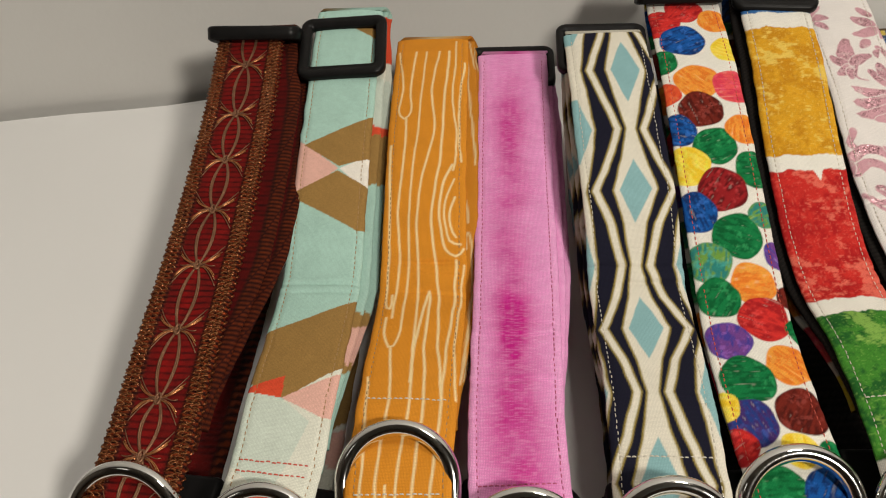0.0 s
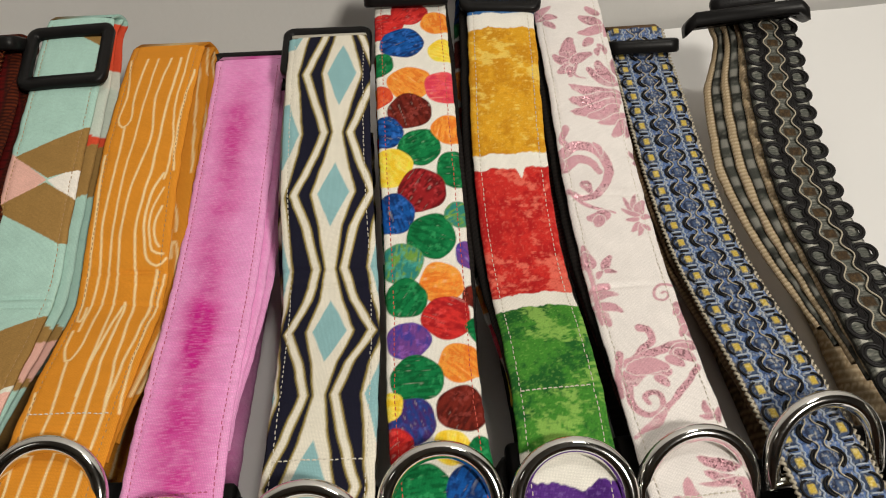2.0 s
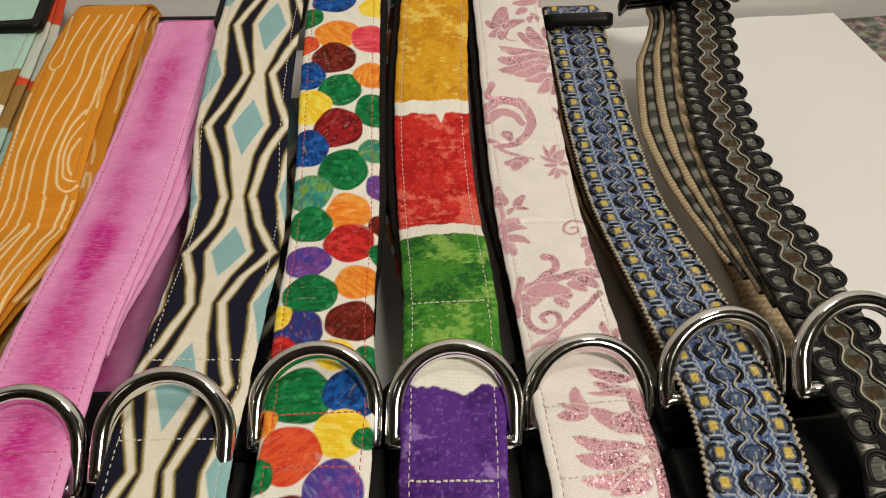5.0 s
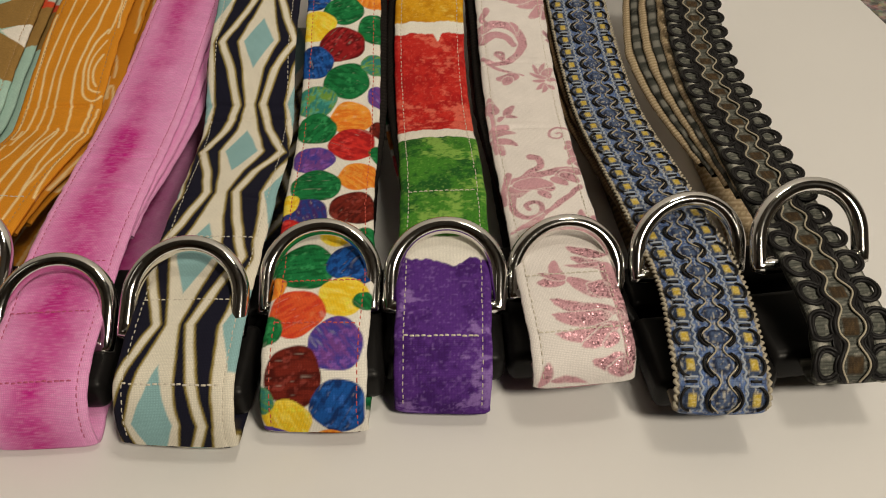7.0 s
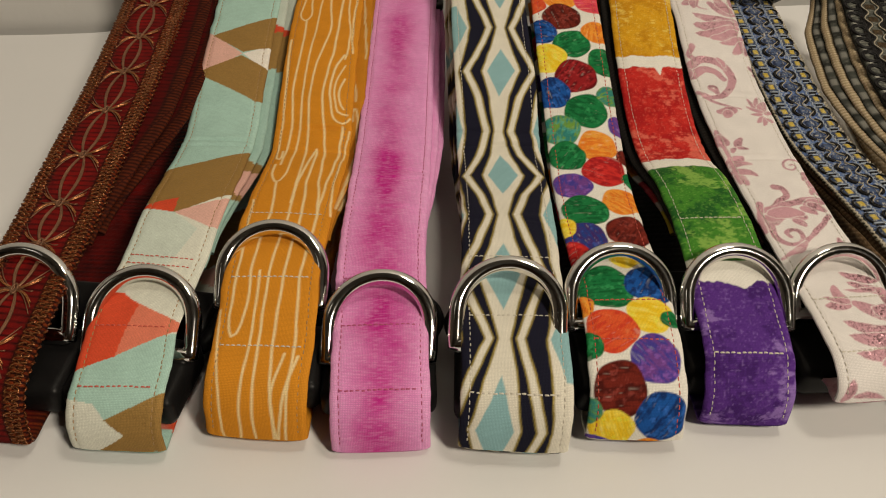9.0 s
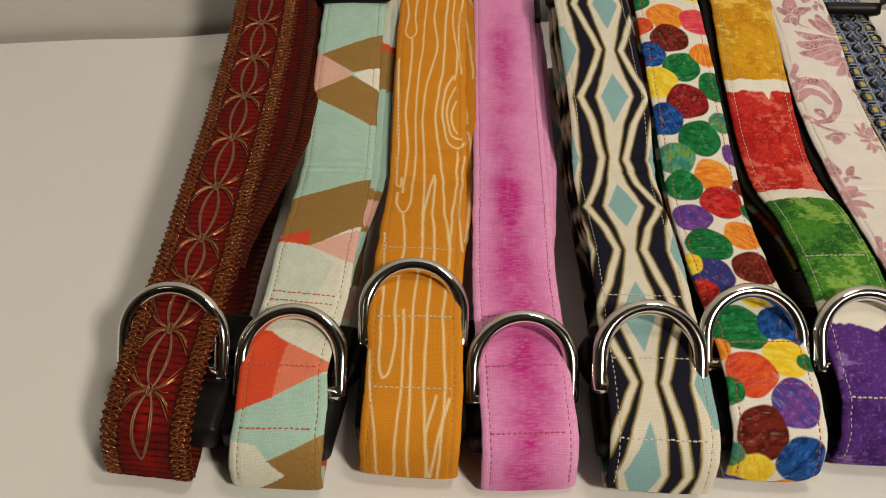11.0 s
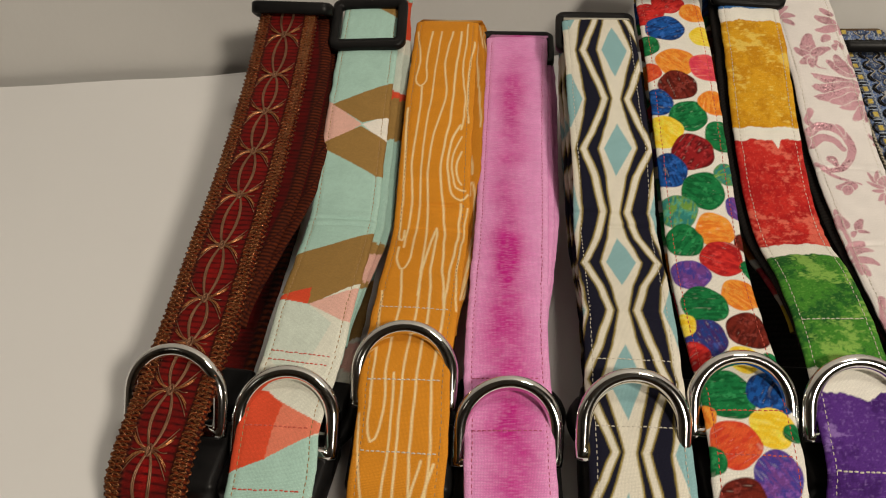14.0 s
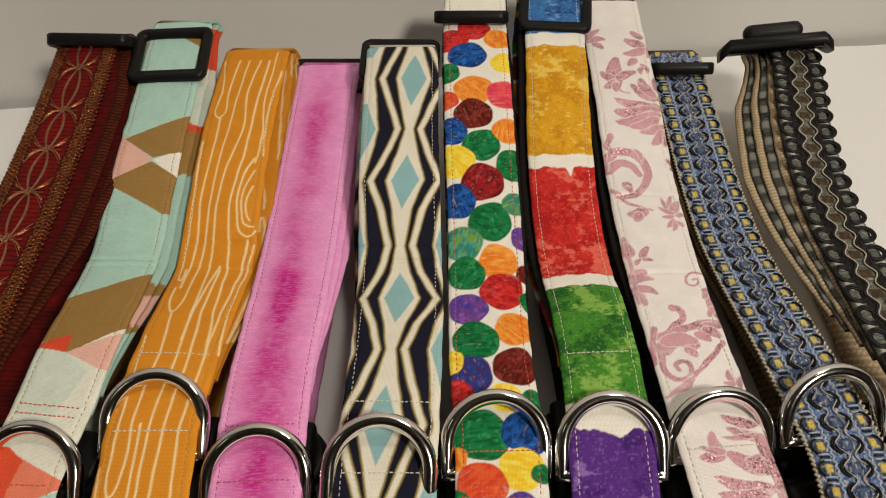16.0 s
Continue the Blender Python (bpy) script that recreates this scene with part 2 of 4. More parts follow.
PLASTIC = material("black_plastic", (0.012, 0.011, 0.011), 0.38, 0.0, mottle(150, (0.005, 0.005, 0.005), (0.011, 0.010, 0.010), 0.28, 0.5, 0.12))
PAPER = material("white_board", build=mottle(9, (0.72, 0.71, 0.70), (0.76, 0.75, 0.74), 0.55, 0.7, 0.05))
WALLPAINT = material("wall_paint", build=mottle(14, (0.60, 0.585, 0.56), (0.66, 0.645, 0.62), 0.6, 0.8, 0.25, 260.0))
# paint of the unseen room, kept dark so the chrome reflects dimness
ROOMPAINT = material("unseen_room_dark_paint", build=mottle(5, (0.13, 0.11, 0.09), (0.17, 0.145, 0.12), 0.7, 0.9, 0.2))
PLASTIC.node_tree.nodes["Principled BSDF"].inputs["Specular IOR Level"].default_value = 0.14
STONE = material("granite", build=granite)
# unseen ceiling, darkened likewise to cut its bounce and reflections
PLASTER = material("unseen_ceiling_dark_paint", build=mottle(5, (0.18, 0.16, 0.135), (0.22, 0.195, 0.165), 0.7, 0.9, 0.2))
CUPBOARD = material("brown_cupboard_wood", build=mottle(6, (0.10, 0.055, 0.03), (0.18, 0.10, 0.055), 0.4, 0.6, 0.1))
FLOORING = material("floor_tiles", build=mottle(4, (0.20, 0.16, 0.12), (0.28, 0.23, 0.18), 0.4, 0.6, 0.1))


# ---- builders ----
def mesh_object(name, verts, faces, mat, parent=None, smooth=True):
    me = bpy.data.meshes.new(name)
    me.from_pydata([tuple(v) for v in verts], [], faces)
    me.materials.append(mat)
    if smooth:
        me.shade_smooth()
    ob = new(name, me)
    ob.parent = parent
    return ob


def part(name, bm, mat, parent=None, label="", smooth=True):
    me = bpy.data.meshes.new(name)
    bmesh.ops.recalc_face_normals(bm, faces=bm.faces)
    bm.to_mesh(me)
    bm.free()
    me.materials.append(mat)
    if smooth:
        me.shade_smooth()
    ob = new(name, me)
    ob.parent = parent
    return tagged(ob, label=label) if label else ob


def block(size, m, bevel=0.0, segments=2, bm=None):
    bm = bm or bmesh.new()
    made = bmesh.ops.create_cube(bm, size=1, matrix=m @ Matrix.Diagonal((*size, 1)))
    if bevel:
        edges = {e for v in made["verts"] for e in v.link_edges}
        bmesh.ops.bevel(bm, geom=list(edges), offset=bevel, segments=segments, profile=0.5, affect="EDGES", clamp_overlap=True)
    return bm


def tube(points, radius, closed=False, sides=12, squash=None):
    """Vertices and faces of a round bar along points. squash: its height relative to its width, across 'squash' axis z."""
    p = np.array(points, float)
    n = len(p)
    t = np.roll(p, -1, 0) - np.roll(p, 1, 0)
    if not closed:
        t[0], t[-1] = p[1] - p[0], p[-1] - p[-2]
    t /= np.linalg.norm(t, axis=1)[:, None] + 1e-12
    normal = np.cross(t[0], (0.0, 0.0, 1.0) if abs(t[0][2]) < 0.9 else (1.0, 0.0, 0.0))
    r = np.broadcast_to(np.array(radius, float), (n,))
    verts = []
    for k in range(n):
        normal = normal - t[k] * (normal @ t[k])
        normal /= np.linalg.norm(normal)
        other = np.cross(t[k], normal)
        for a in range(sides):
            c, s = math.cos(2 * math.pi * a / sides), math.sin(2 * math.pi * a / sides)
            verts.append(p[k] + r[k] * (c * normal + s * other))
    faces = []
    for k in range(n if closed else n - 1):
        i, j = k * sides, (k + 1) % n * sides
        for a in range(sides):
            b = (a + 1) % sides
            faces.append((i + a, i + b, j + b, j + a))
    if not closed:
        faces.append(tuple(range(sides))[::-1])
        faces.append(tuple(range((n - 1) * sides, n * sides)))
    return verts, faces


def joined(pieces):
    verts, faces = [], []
    for v, f in pieces:
        k = len(verts)
        verts.extend(v)
        faces.extend(tuple(i + k for i in face) for face in f)
    return verts, faces


def wander(x, y, seed, octaves=3):
    """Soft uneven noise of arrays, about -1 to 1."""
    rng = np.random.default_rng(seed)
    out = np.zeros(np.broadcast(x, y).shape)
    for o in range(octaves):
        for _ in range(4):
            a, f, ph = rng.uniform(0, 2 * math.pi), 2.0**o * rng.uniform(0.7, 1.4), rng.uniform(0, 6.28, 2)
            out += np.sin(f * (np.cos(a) * x + np.sin(a) * y) + ph[0] + 1.3 * np.sin(f * 0.7 * (np.sin(a) * x - np.cos(a) * y) + ph[1])) * 0.5**o / 4
    return out


def grain(u, v, size, seed):
    """Random value of each cell of that size, softened between cells."""
    rng = np.random.default_rng(seed)
    table = rng.random((256, 256))
    x, y = u / size, v / size
    i, j = np.floor(x).astype(int), np.floor(y).astype(int)
    fx, fy = x - i, y - j
    fx, fy = fx * fx * (3 - 2 * fx), fy * fy * (3 - 2 * fy)
    g = lambda a, b: table[a % 256, b % 256]
    return (g(i, j) * (1 - fx) + g(i + 1, j) * fx) * (1 - fy) + (g(i, j + 1) * (1 - fx) + g(i + 1, j + 1) * fx) * fy


def clouds(u, v, size, seed):
    return 0.5 * grain(u, v, size, seed) + 0.3 * grain(u, v, size / 2.1, seed + 1) + 0.2 * grain(u, v, size / 4.3, seed + 2)


def strap(name, line, side, v, wide, thick, dye, mat, parent, label="", fine=0.0005, relief=None, seed=0, crown=0.0006, seam=True, creases=()):
    """A band of cloth with rounded edges, swept along a line. dye(u, v) gives its colour, relief(u, v) its height."""
    line, side = np.asarray(line), np.asarray(side)
    tangent = np.gradient(line, axis=0)
    tangent /= np.linalg.norm(tangent, axis=1)[:, None]
    up = np.cross(side, tangent)
    up /= np.linalg.norm(up, axis=1)[:, None]
    half = wide / 2
    count = max(8, int(wide / fine))
    across = np.linspace(-half, half, count + 1)
    u = np.r_[across, np.array([half * 0.97, 0.0, -half * 0.97])]
    uu, vv = np.meshgrid(u, v)
    height = np.empty_like(uu)
    x = np.abs(uu[:, : count + 1]) / half
    top = thick / 2 * np.clip(1 - x**14, 0.0, 1) + crown * (1 - x**2)
    if seam:
        top -= 0.00028 * np.exp(-(((np.abs(uu[:, : count + 1]) - (half - 0.0035)) / 0.0009) ** 2))
    top += 0.00022 * wander(uu[:, : count + 1] / 0.006, vv[:, : count + 1] / 0.012, seed + 7)
    for c in creases:
        bent = vv[:, : count + 1] + 0.0022 * wander(uu[:, : count + 1] / 0.012, vv[:, : count + 1] * 0, c)
        top += (0.00055 * np.exp(-(((bent - c / 1000 - 0.0024) / 0.0020) ** 2)) - 0.0008 * np.exp(-(((bent - c / 1000) / 0.0011) ** 2))) * (0.6 + 0.5 * wander(uu[:, : count + 1] / 0.009, vv[:, : count + 1] * 0, c + 1))
    if relief is not None:
        top += relief(uu[:, : count + 1], vv[:, : count + 1])
    height[:, : count + 1] = top
    height[:, count + 1 :] = -thick / 2
    edge = 0.00035 * wander(vv / 0.004, np.sign(uu) * 3, seed + 3)
    lateral = uu + edge * np.abs(uu) / half
    verts = line[:, None, :] + lateral[..., None] * side[:, None, :] + height[..., None] * up[:, None, :]
    rows, cols = uu.shape
    idx = np.arange(rows * cols).reshape(rows, cols)
    a, b = idx[:-1], idx[1:]
    quads = np.stack([a, np.roll(a, -1, 1), np.roll(b, -1, 1), b], -1).reshape(-1, 4)
    me = bpy.data.meshes.new(name)
    me.vertices.add(rows * cols)
    me.vertices.foreach_set("co", verts.reshape(-1))
    me.loops.add(quads.size)
    me.loops.foreach_set("vertex_index", quads.reshape(-1))
    me.polygons.add(len(quads))
    me.polygons.foreach_set("loop_start", np.arange(0, quads.size, 4))
    me.update(calc_edges=True)
    uvs = me.uv_layers.new(name="cloth")
    flat = np.stack([uu.reshape(-1), vv.reshape(-1)], 1)[quads.reshape(-1)]
    uvs.data.foreach_set("uv", flat.reshape(-1))
    colour = np.ones((rows * cols, 4))
    got = dye(uu, vv)
    colour[:, 3] = 0
    colour[:, : got.shape[-1]] = got.reshape(rows * cols, -1)
    attr = me.color_attributes.new("dye", "FLOAT_COLOR", "POINT")
    attr.data.foreach_set("color", colour.reshape(-1))
    me.materials.append(mat)
    me.shade_smooth()
    ob = new(name, me)
    ob.parent = parent
    return tagged(ob, label=label) if label else ob


def on_strap(line, side, v, u0, v0, lift=0.0):
    """The place on a strap's upper face at crosswise u0 and lengthwise v0, its up and its lengthwise direction."""
    p = np.array([np.interp(v0, v, line[:, k]) for k in range(3)])
    s = np.array([np.interp(v0, v, side[:, k]) for k in range(3)])
    t = np.array([np.interp(v0 + 0.002, v, line[:, k]) - np.interp(v0 - 0.002, v, line[:, k]) for k in range(3)])
    t /= np.linalg.norm(t) + 1e-12
    up = np.cross(s, t)
    return p + u0 * s + lift * up, up, t, s


def stitches(name, line, side, v, runs, lift, mat, parent, length=0.0017, gap=0.0010, wide=0.0002):
    """Thread stitches: rows of short humped dashes along runs of (u0, v0, u1, v1)."""
    verts, faces = [], []
    rng = np.random.default_rng(11)
    for u0, v0, u1, v1 in runs:
        span = math.hypot(u1 - u0, v1 - v0)
        for k in range(int(span / (length + gap))):
            a, b = k * (length + gap) / span, (k * (length + gap) + length) / span
            du, dv = (u1 - u0) / span, (v1 - v0) / span
            j = rng.normal(0, 0.00012, 2)
            base = len(verts)
            for s, h in ((a, -0.0002), ((a * 3 + b) / 4, 0.00016), ((a + b) / 2, 0.0002), ((a + b * 3) / 4, 0.00016), (b, -0.0002)):
                cu, cv = u0 + (u1 - u0) * s + j[0], v0 + (v1 - v0) * s + j[1]
                for e, hh in ((-1, h - 0.00018), (0, h + 0.00006), (1, h - 0.00018)):
                    q, _, _, _ = on_strap(line, side, v, cu + e * wide * dv, cv - e * wide * du, lift + hh + 0.0006 * max(0.0, 0.72 - (cu / 0.02) ** 2))
                    verts.append(q)
            for r in range(4):
                for c in range(2):
                    i = base + r * 3 + c
                    faces.append((i, i + 1, i + 4, i + 3))
    return tagged(mesh_object(name, verts, faces, mat, parent), kind="stuff")


def d_ring(parent, foot, tip, across=0.0488, wire=0.0034, skew=(1.0, 0.0)):
    """A chrome D: a round bow that leans back from its bar. foot: middle of the bar, tip: top of the bow."""
    foot, tip = np.array(foot), np.array(tip)
    s = np.array([skew[0], skew[1], 0.0])
    s /= np.linalg.norm(s)
    up = tip - foot
    rise = np.linalg.norm(up)
    up /= rise
    r = across / 2 - wire
    leg = max(rise - wire - r, 0.001)
    pts = [foot - s * r + up * leg * k / 4 for k in range(5)]
    pts += [foot + up * leg + r * (-math.cos(a) * s + math.sin(a) * up) for a in np.linspace(0, math.pi, 41)[1:-1]]
    pts += [foot + s * r + up * leg * k / 4 for k in range(4, -1, -1)]
    pts += [foot + s * r * k for k in np.linspace(0.92, -0.92, 9)]
    ob = mesh_object("d_ring", *tube(pts, wire, closed=True, sides=20), CHROME, parent)
    return tagged(ob, label="polished chrome D-ring")


def slider(parent, m, wide=0.050, tall=0.026, bar=0.0055, thick=0.0050, middle=True, arch=0.0):
    """A black tri-glide: a rounded frame and its middle bar."""
    bm = bmesh.new()
    n, corner = 8, 0.006
    loops = []
    for w, h, c in ((wide / 2, tall / 2, corner), (wide / 2 - bar * 0.85, tall / 2 - bar, 0.0016)):
        ring = []
        for cx, cy, a0 in ((w - c, h - c, 0), (-w + c, h - c, 90), (-w + c, -h + c, 180), (w - c, -h + c, 270)):
            for k in range(n + 1):
                a = radians(a0 + 90 * k / n)
                ring.append((cx + c * math.cos(a), cy + c * math.sin(a)))
        loops.append(ring)
    rows = []
    for ring, z in ((loops[0], thick / 2 - 0.001), (loops[0], -thick / 2 + 0.001), (None, -thick / 2), (loops[1], -thick / 2 + 0.0006), (loops[1], thick / 2 - 0.0006), (None, thick / 2)):
        if ring is None:
            ring = [(a * 0.78 + b * 0.22, c * 0.78 + d * 0.22) for (a, c), (b, d) in zip(*loops)]
        rows.append([bm.verts.new((x, y, z)) for x, y in ring])
    for a, b in zip(rows, rows[1:] + rows[:1]):
        for k in range(len(a)):
            j = (k + 1) % len(a)
            bm.faces.new((a[k], a[j], b[j], b[k]))
    if middle:
        block((wide - bar, bar * 0.8, thick * 0.6), Matrix.Identity(4), 0.0012, 2, bm)
    for p in bm.verts:
        p.co.z += arch * max(0.0, 1 - (2 * p.co.x / wide) ** 2)
    ob = part("slider", bm, PLASTIC, parent, "black plastic tri-glide slider")
    ob.matrix_world = m
    return ob


def buckle(parent, x, y, z, turn, wide=0.047, long=0.070, tall=0.0150):
    """A black side-release buckle: socket, plug, and two sprung arms that show at its sides."""
    m = pose(x, y, z, 0, 0, turn)
    sock = part("buckle_socket", block((wide, long * 0.52, tall), m @ pose(0, -long * 0.22, 0), 0.0042, 4), PLASTIC, parent)
    part("buckle_plug", block((wide * 0.92, long * 0.34, tall * 0.8), m @ pose(0, long * 0.30, 0), 0.003, 3), PLASTIC, sock)
    for e in (-1, 1):
        bend = [(e * wide * (0.44 + 0.07 * math.sin(math.pi * k / 10)), long * (0.04 + 0.34 * k / 10), 0.001 * math.sin(math.pi * k / 10)) for k in range(11)]
        pts = [np.array(m @ Vector(p)) for p in bend]
        mesh_object("release_arm", *tube(pts, [0.0022 + 0.0022 * math.sin(math.pi * (k + 1) / 12) for k in range(11)], sides=10), PLASTIC, sock)
    return sock


# ---- setting ----
def wall_y(x):
    return 0.4442 + 0.148 * x


FAR = wall_y(0.05)
TURN = math.degrees(math.atan(0.148))
top = part("countertop", block((2.6, 1.05, 0.03), pose(0.05, FAR, BOARD - 0.0195, 0, 0, TURN) @ pose(0, -0.525, 0), 0.006, 3), STONE)
tagged(top, "speckled grey-brown granite kitchen countertop", "countertop", kind="structure")


def white_board():
    """A large thin white board: straight right edge, far edge along the wall, near edge out towards the viewer."""
    bm = bmesh.new()
    n = 40
    rows = []
    for k in range(n + 1):
        x = -0.75 + (0.437 + 0.75) * k / n
        lift = 0.0006 * math.sin(k * 1.7) + 0.0009 * (noise.noise((x * 9, 2.0, 0)) + 0.3)
        rows.append([bm.verts.new((x + 0.12 * (wall_y(x) - y) * max(0.0, x / 0.437), y, z)) for y, z in ((-0.42, 0), (wall_y(x) - 0.03, 0), (wall_y(x) - 0.006, 0.0001 + max(lift, 0)), (wall_y(x) - 0.0035, 0.0002 + max(lift * 1.6, 0)))])
    for a, b in zip(rows, rows[1:]):
        for j in range(3):
            bm.faces.new((a[j], b[j], b[j + 1], a[j + 1]))
    made = bmesh.ops.extrude_face_region(bm, geom=list(bm.faces))
    bmesh.ops.translate(bm, verts=[v for v in made["geom"] if isinstance(v, bmesh.types.BMVert)], vec=(0, 0, -0.0025))
    bmesh.ops.translate(bm, verts=bm.verts, vec=(0, 0, BOARD))
    return part("white_board", bm, PAPER, smooth=False)


tagged(white_board(), "plain white foam board lying flat on the countertop", "board")
wall = part("wall_back", block((3.2, 0.1, 2.4), pose(0.05, FAR + 0.006, 1.17, 0, 0, TURN) @ pose(0, 0.05, 0)), WALLPAINT, smooth=False)
tagged(wall, "plain off-white painted wall behind the countertop", "wall", kind="structure")
# unseen room, added to limit bounce and give the chrome dark reflections
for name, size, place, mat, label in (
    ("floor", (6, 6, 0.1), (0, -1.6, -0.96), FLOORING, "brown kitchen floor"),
    ("ceiling", (6, 6, 0.1), (0, -1.6, 1.62 + 0.8), PLASTER, "unseen ceiling, painted dim to cut bounce and reflections"),
    ("wall_left", (0.1, 6, 3.4), (-2.0, -1.6, 0.75), ROOMPAINT, "unseen side wall, painted dim for dark chrome reflections"),
    ("wall_right", (0.1, 6, 3.4), (2.4, -1.6, 0.75), ROOMPAINT, "unseen side wall, painted dim for dark chrome reflections"),
    ("wall_behind", (6, 0.1, 3.4), (0, -3.2, 0.75), CUPBOARD, "unseen dark brown wall opposite the countertop, for the chrome to reflect"),
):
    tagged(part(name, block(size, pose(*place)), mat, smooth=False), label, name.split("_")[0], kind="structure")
base = part("counter_base", block((2.5, 0.92, 0.87), pose(0.05, FAR, BOARD - 0.4705, 0, 0, TURN) @ pose(0, -0.5, 0), 0.004), CUPBOARD)
tagged(base, "brown wooden base under the countertop", "cabinet", kind="structure")

# ---- dyes: colour (and metallic ink as a fourth value) over u across and v along, in millimetres ----
def filled(u, colour):
    out = np.zeros((*u.shape, 4))
    out[..., :3] = colour
    return out


def lay(out, mask, colour, ink=None):
    m = np.clip(mask, 0, 1)[..., None]
    out[..., :3] = out[..., :3] * (1 - m) + np.asarray(colour) * m
    if ink is not None:
        out[..., 3] = out[..., 3] * (1 - m[..., 0]) + ink * m[..., 0]


def poly(u, v, corners):
    inside = np.zeros(u.shape, bool)
    for (x0, y0), (x1, y1) in zip(corners, corners[1:] + corners[:1]):
        if y0 == y1:
            continue
        cross = (y0 > v) != (y1 > v)
        inside ^= cross & (u < (x1 - x0) * (v - y0) / (y1 - y0) + x0)
    return inside.astype(float)


def soft(d, width=0.35):
    """1 where d < 0, 0 where d > 0, with a soft edge."""
    return np.clip(0.5 - d / width, 0, 1)


def stroke(u, v, pts, r0, r1=None):
    """Distance to a bent line, less its half width, which runs from r0 to r1."""
    pts = np.array(pts, float)
    r1 = r0 if r1 is None else r1
    best = np.full(u.shape, 99.0)
    n = len(pts) - 1
    for k, (a, b) in enumerate(zip(pts[:-1], pts[1:])):
        ab = b - a
        s = np.clip(((u - a[0]) * ab[0] + (v - a[1]) * ab[1]) / (ab @ ab + 1e-9), 0, 1)
        best = np.minimum(best, np.hypot(u - a[0] - s * ab[0], v - a[1] - s * ab[1]) - (r0 + (r1 - r0) * (k + s) / n))
    return best


def dye_red(u, v):
    u, v = u * 1000, v * 1000
    out = filled(u, srgb(104, 18, 15))
    lay(out, clouds(u, v, 3.0, 5) * 1.3 - 0.3, srgb(92, 14, 12))
    lay(out, soft(np.abs(u) - 6, 7) * np.clip(clouds(u, v, 9, 8) * 2 - 0.7, 0, 1) * 0.8, srgb(156, 20, 18))
    lay(out, np.clip((np.sin(v * 2 * math.pi / 3.1 + 0.8 * wander(u / 4, v / 4, 6)) - 0.2) * 1.4, 0, 1) * (0.35 + 0.65 * grain(u * 0.4, v, 0.9, 14)), srgb(36, 8, 8))
    rib = soft(10.2 - np.abs(u), 1.6)
    lay(out, rib, srgb(48, 15, 11), 0.4)
    lay(out, rib * (np.sin(v * 2 * math.pi / 2.3 + np.abs(u) * 0.4) > 0.1) * (0.4 + 0.6 * grain(u, v, 1.4, 3)), srgb(130, 54, 22), 0.8)
    lay(out, rib * (np.sin(v * 2 * math.pi / 2.3 + np.abs(u) * 0.4) < -0.6), srgb(38, 12, 9), 0.0)
    lay(out, soft(np.abs(np.abs(u) - 10.6) - 0.5, 0.5) * 0.7, srgb(40, 14, 10), 0.1)
    return out


def relief_red(u, v):
    u, v = u * 1000, v * 1000
    rib = soft(10.2 - np.abs(u), 1.6)
    return 0.0006 * rib * np.sin(v * 2 * math.pi / 2.3 + np.abs(u) * 0.4) + 0.0005 * rib + 0.0002 * grain(u, v, 0.9, 4)


def dye_teal(u, v):
    u, v = u * 1000, v * 1000
    mint, pale, gold = srgb(172, 206, 194), srgb(222, 222, 208), srgb(158, 124, 70)
    pink, coral, salmon, white = srgb(226, 178, 164), srgb(220, 82, 52), srgb(226, 128, 102), srgb(236, 230, 220)
    out = filled(u, mint)
    lay(out, poly(u, v, [(-30, 120), (-4, 114), (18, 134), (30, 112), (30, 53), (-30, 50)]), pale)
    lay(out, poly(u, v, [(-30, 121), (-18, 120), (-4, 114), (8, 106), (-4, 78), (-30, 92)]) * 0.7, srgb(200, 214, 202))
    lay(out, poly(u, v, [(-24, 264), (-1, 245), (-24, 227)]), pink)
    lay(out, poly(u, v, [(30, 260), (-1, 245), (30, 220)]), white)
    for corners in ([(-8, 345), (22, 345), (22, 326)], [(-20.3, 260), (30, 287), (30, 252), (13, 250.8), (-1.1, 246.3)], [(-24, 231), (-1.4, 243.8), (30, 226), (30, 212), (12, 212.7)], [(-24, 148), (30, 180), (30, 140), (18, 133.2), (-3.5, 114.6), (-18.3, 120.6), (-24, 124)]):
        lay(out, poly(u, v, corners), gold, 0.45)
    lay(out, poly(u, v, [(-24, 118), (-17.8, 120.6), (-5.8, 125.6), (-4.8, 114.6)]), coral)
    lay(out, poly(u, v, [(-4.8, 114.6), (16.3, 128.6), (30, 137), (30, 108), (13.4, 107.6)]), pink)
    lay(out, poly(u, v, [(-30, 60), (-13, 71.1), (18.5, 58.1), (-9.7, 39.5), (-30, 33)]), salmon)
    lay(out, poly(u, v, [(-30, 72), (-13, 72), (-4.9, 67.1), (-8.4, 40.2), (-30, 31)]), coral)
    lay(out, poly(u, v, [(-30, 31), (-8.4, 40.2), (18.2, 57), (30, 60), (30, 20), (-30, 16)]), mint)
    lay(out, poly(u, v, [(-30, 23), (-12, 20), (-7, 14), (4, 6), (-4, -10), (-30, -10)]), pale)
    lay(out, poly(u, v, [(-7.8, 14.5), (17.5, 27), (30, 32), (30, -20), (-8, -20), (-11.4, 0), (-0.4, 8.5)]), gold, 0.45)
    out[..., :3] *= (0.95 + 0.1 * grain(u, v, 0.7, 9))[..., None]
    return out


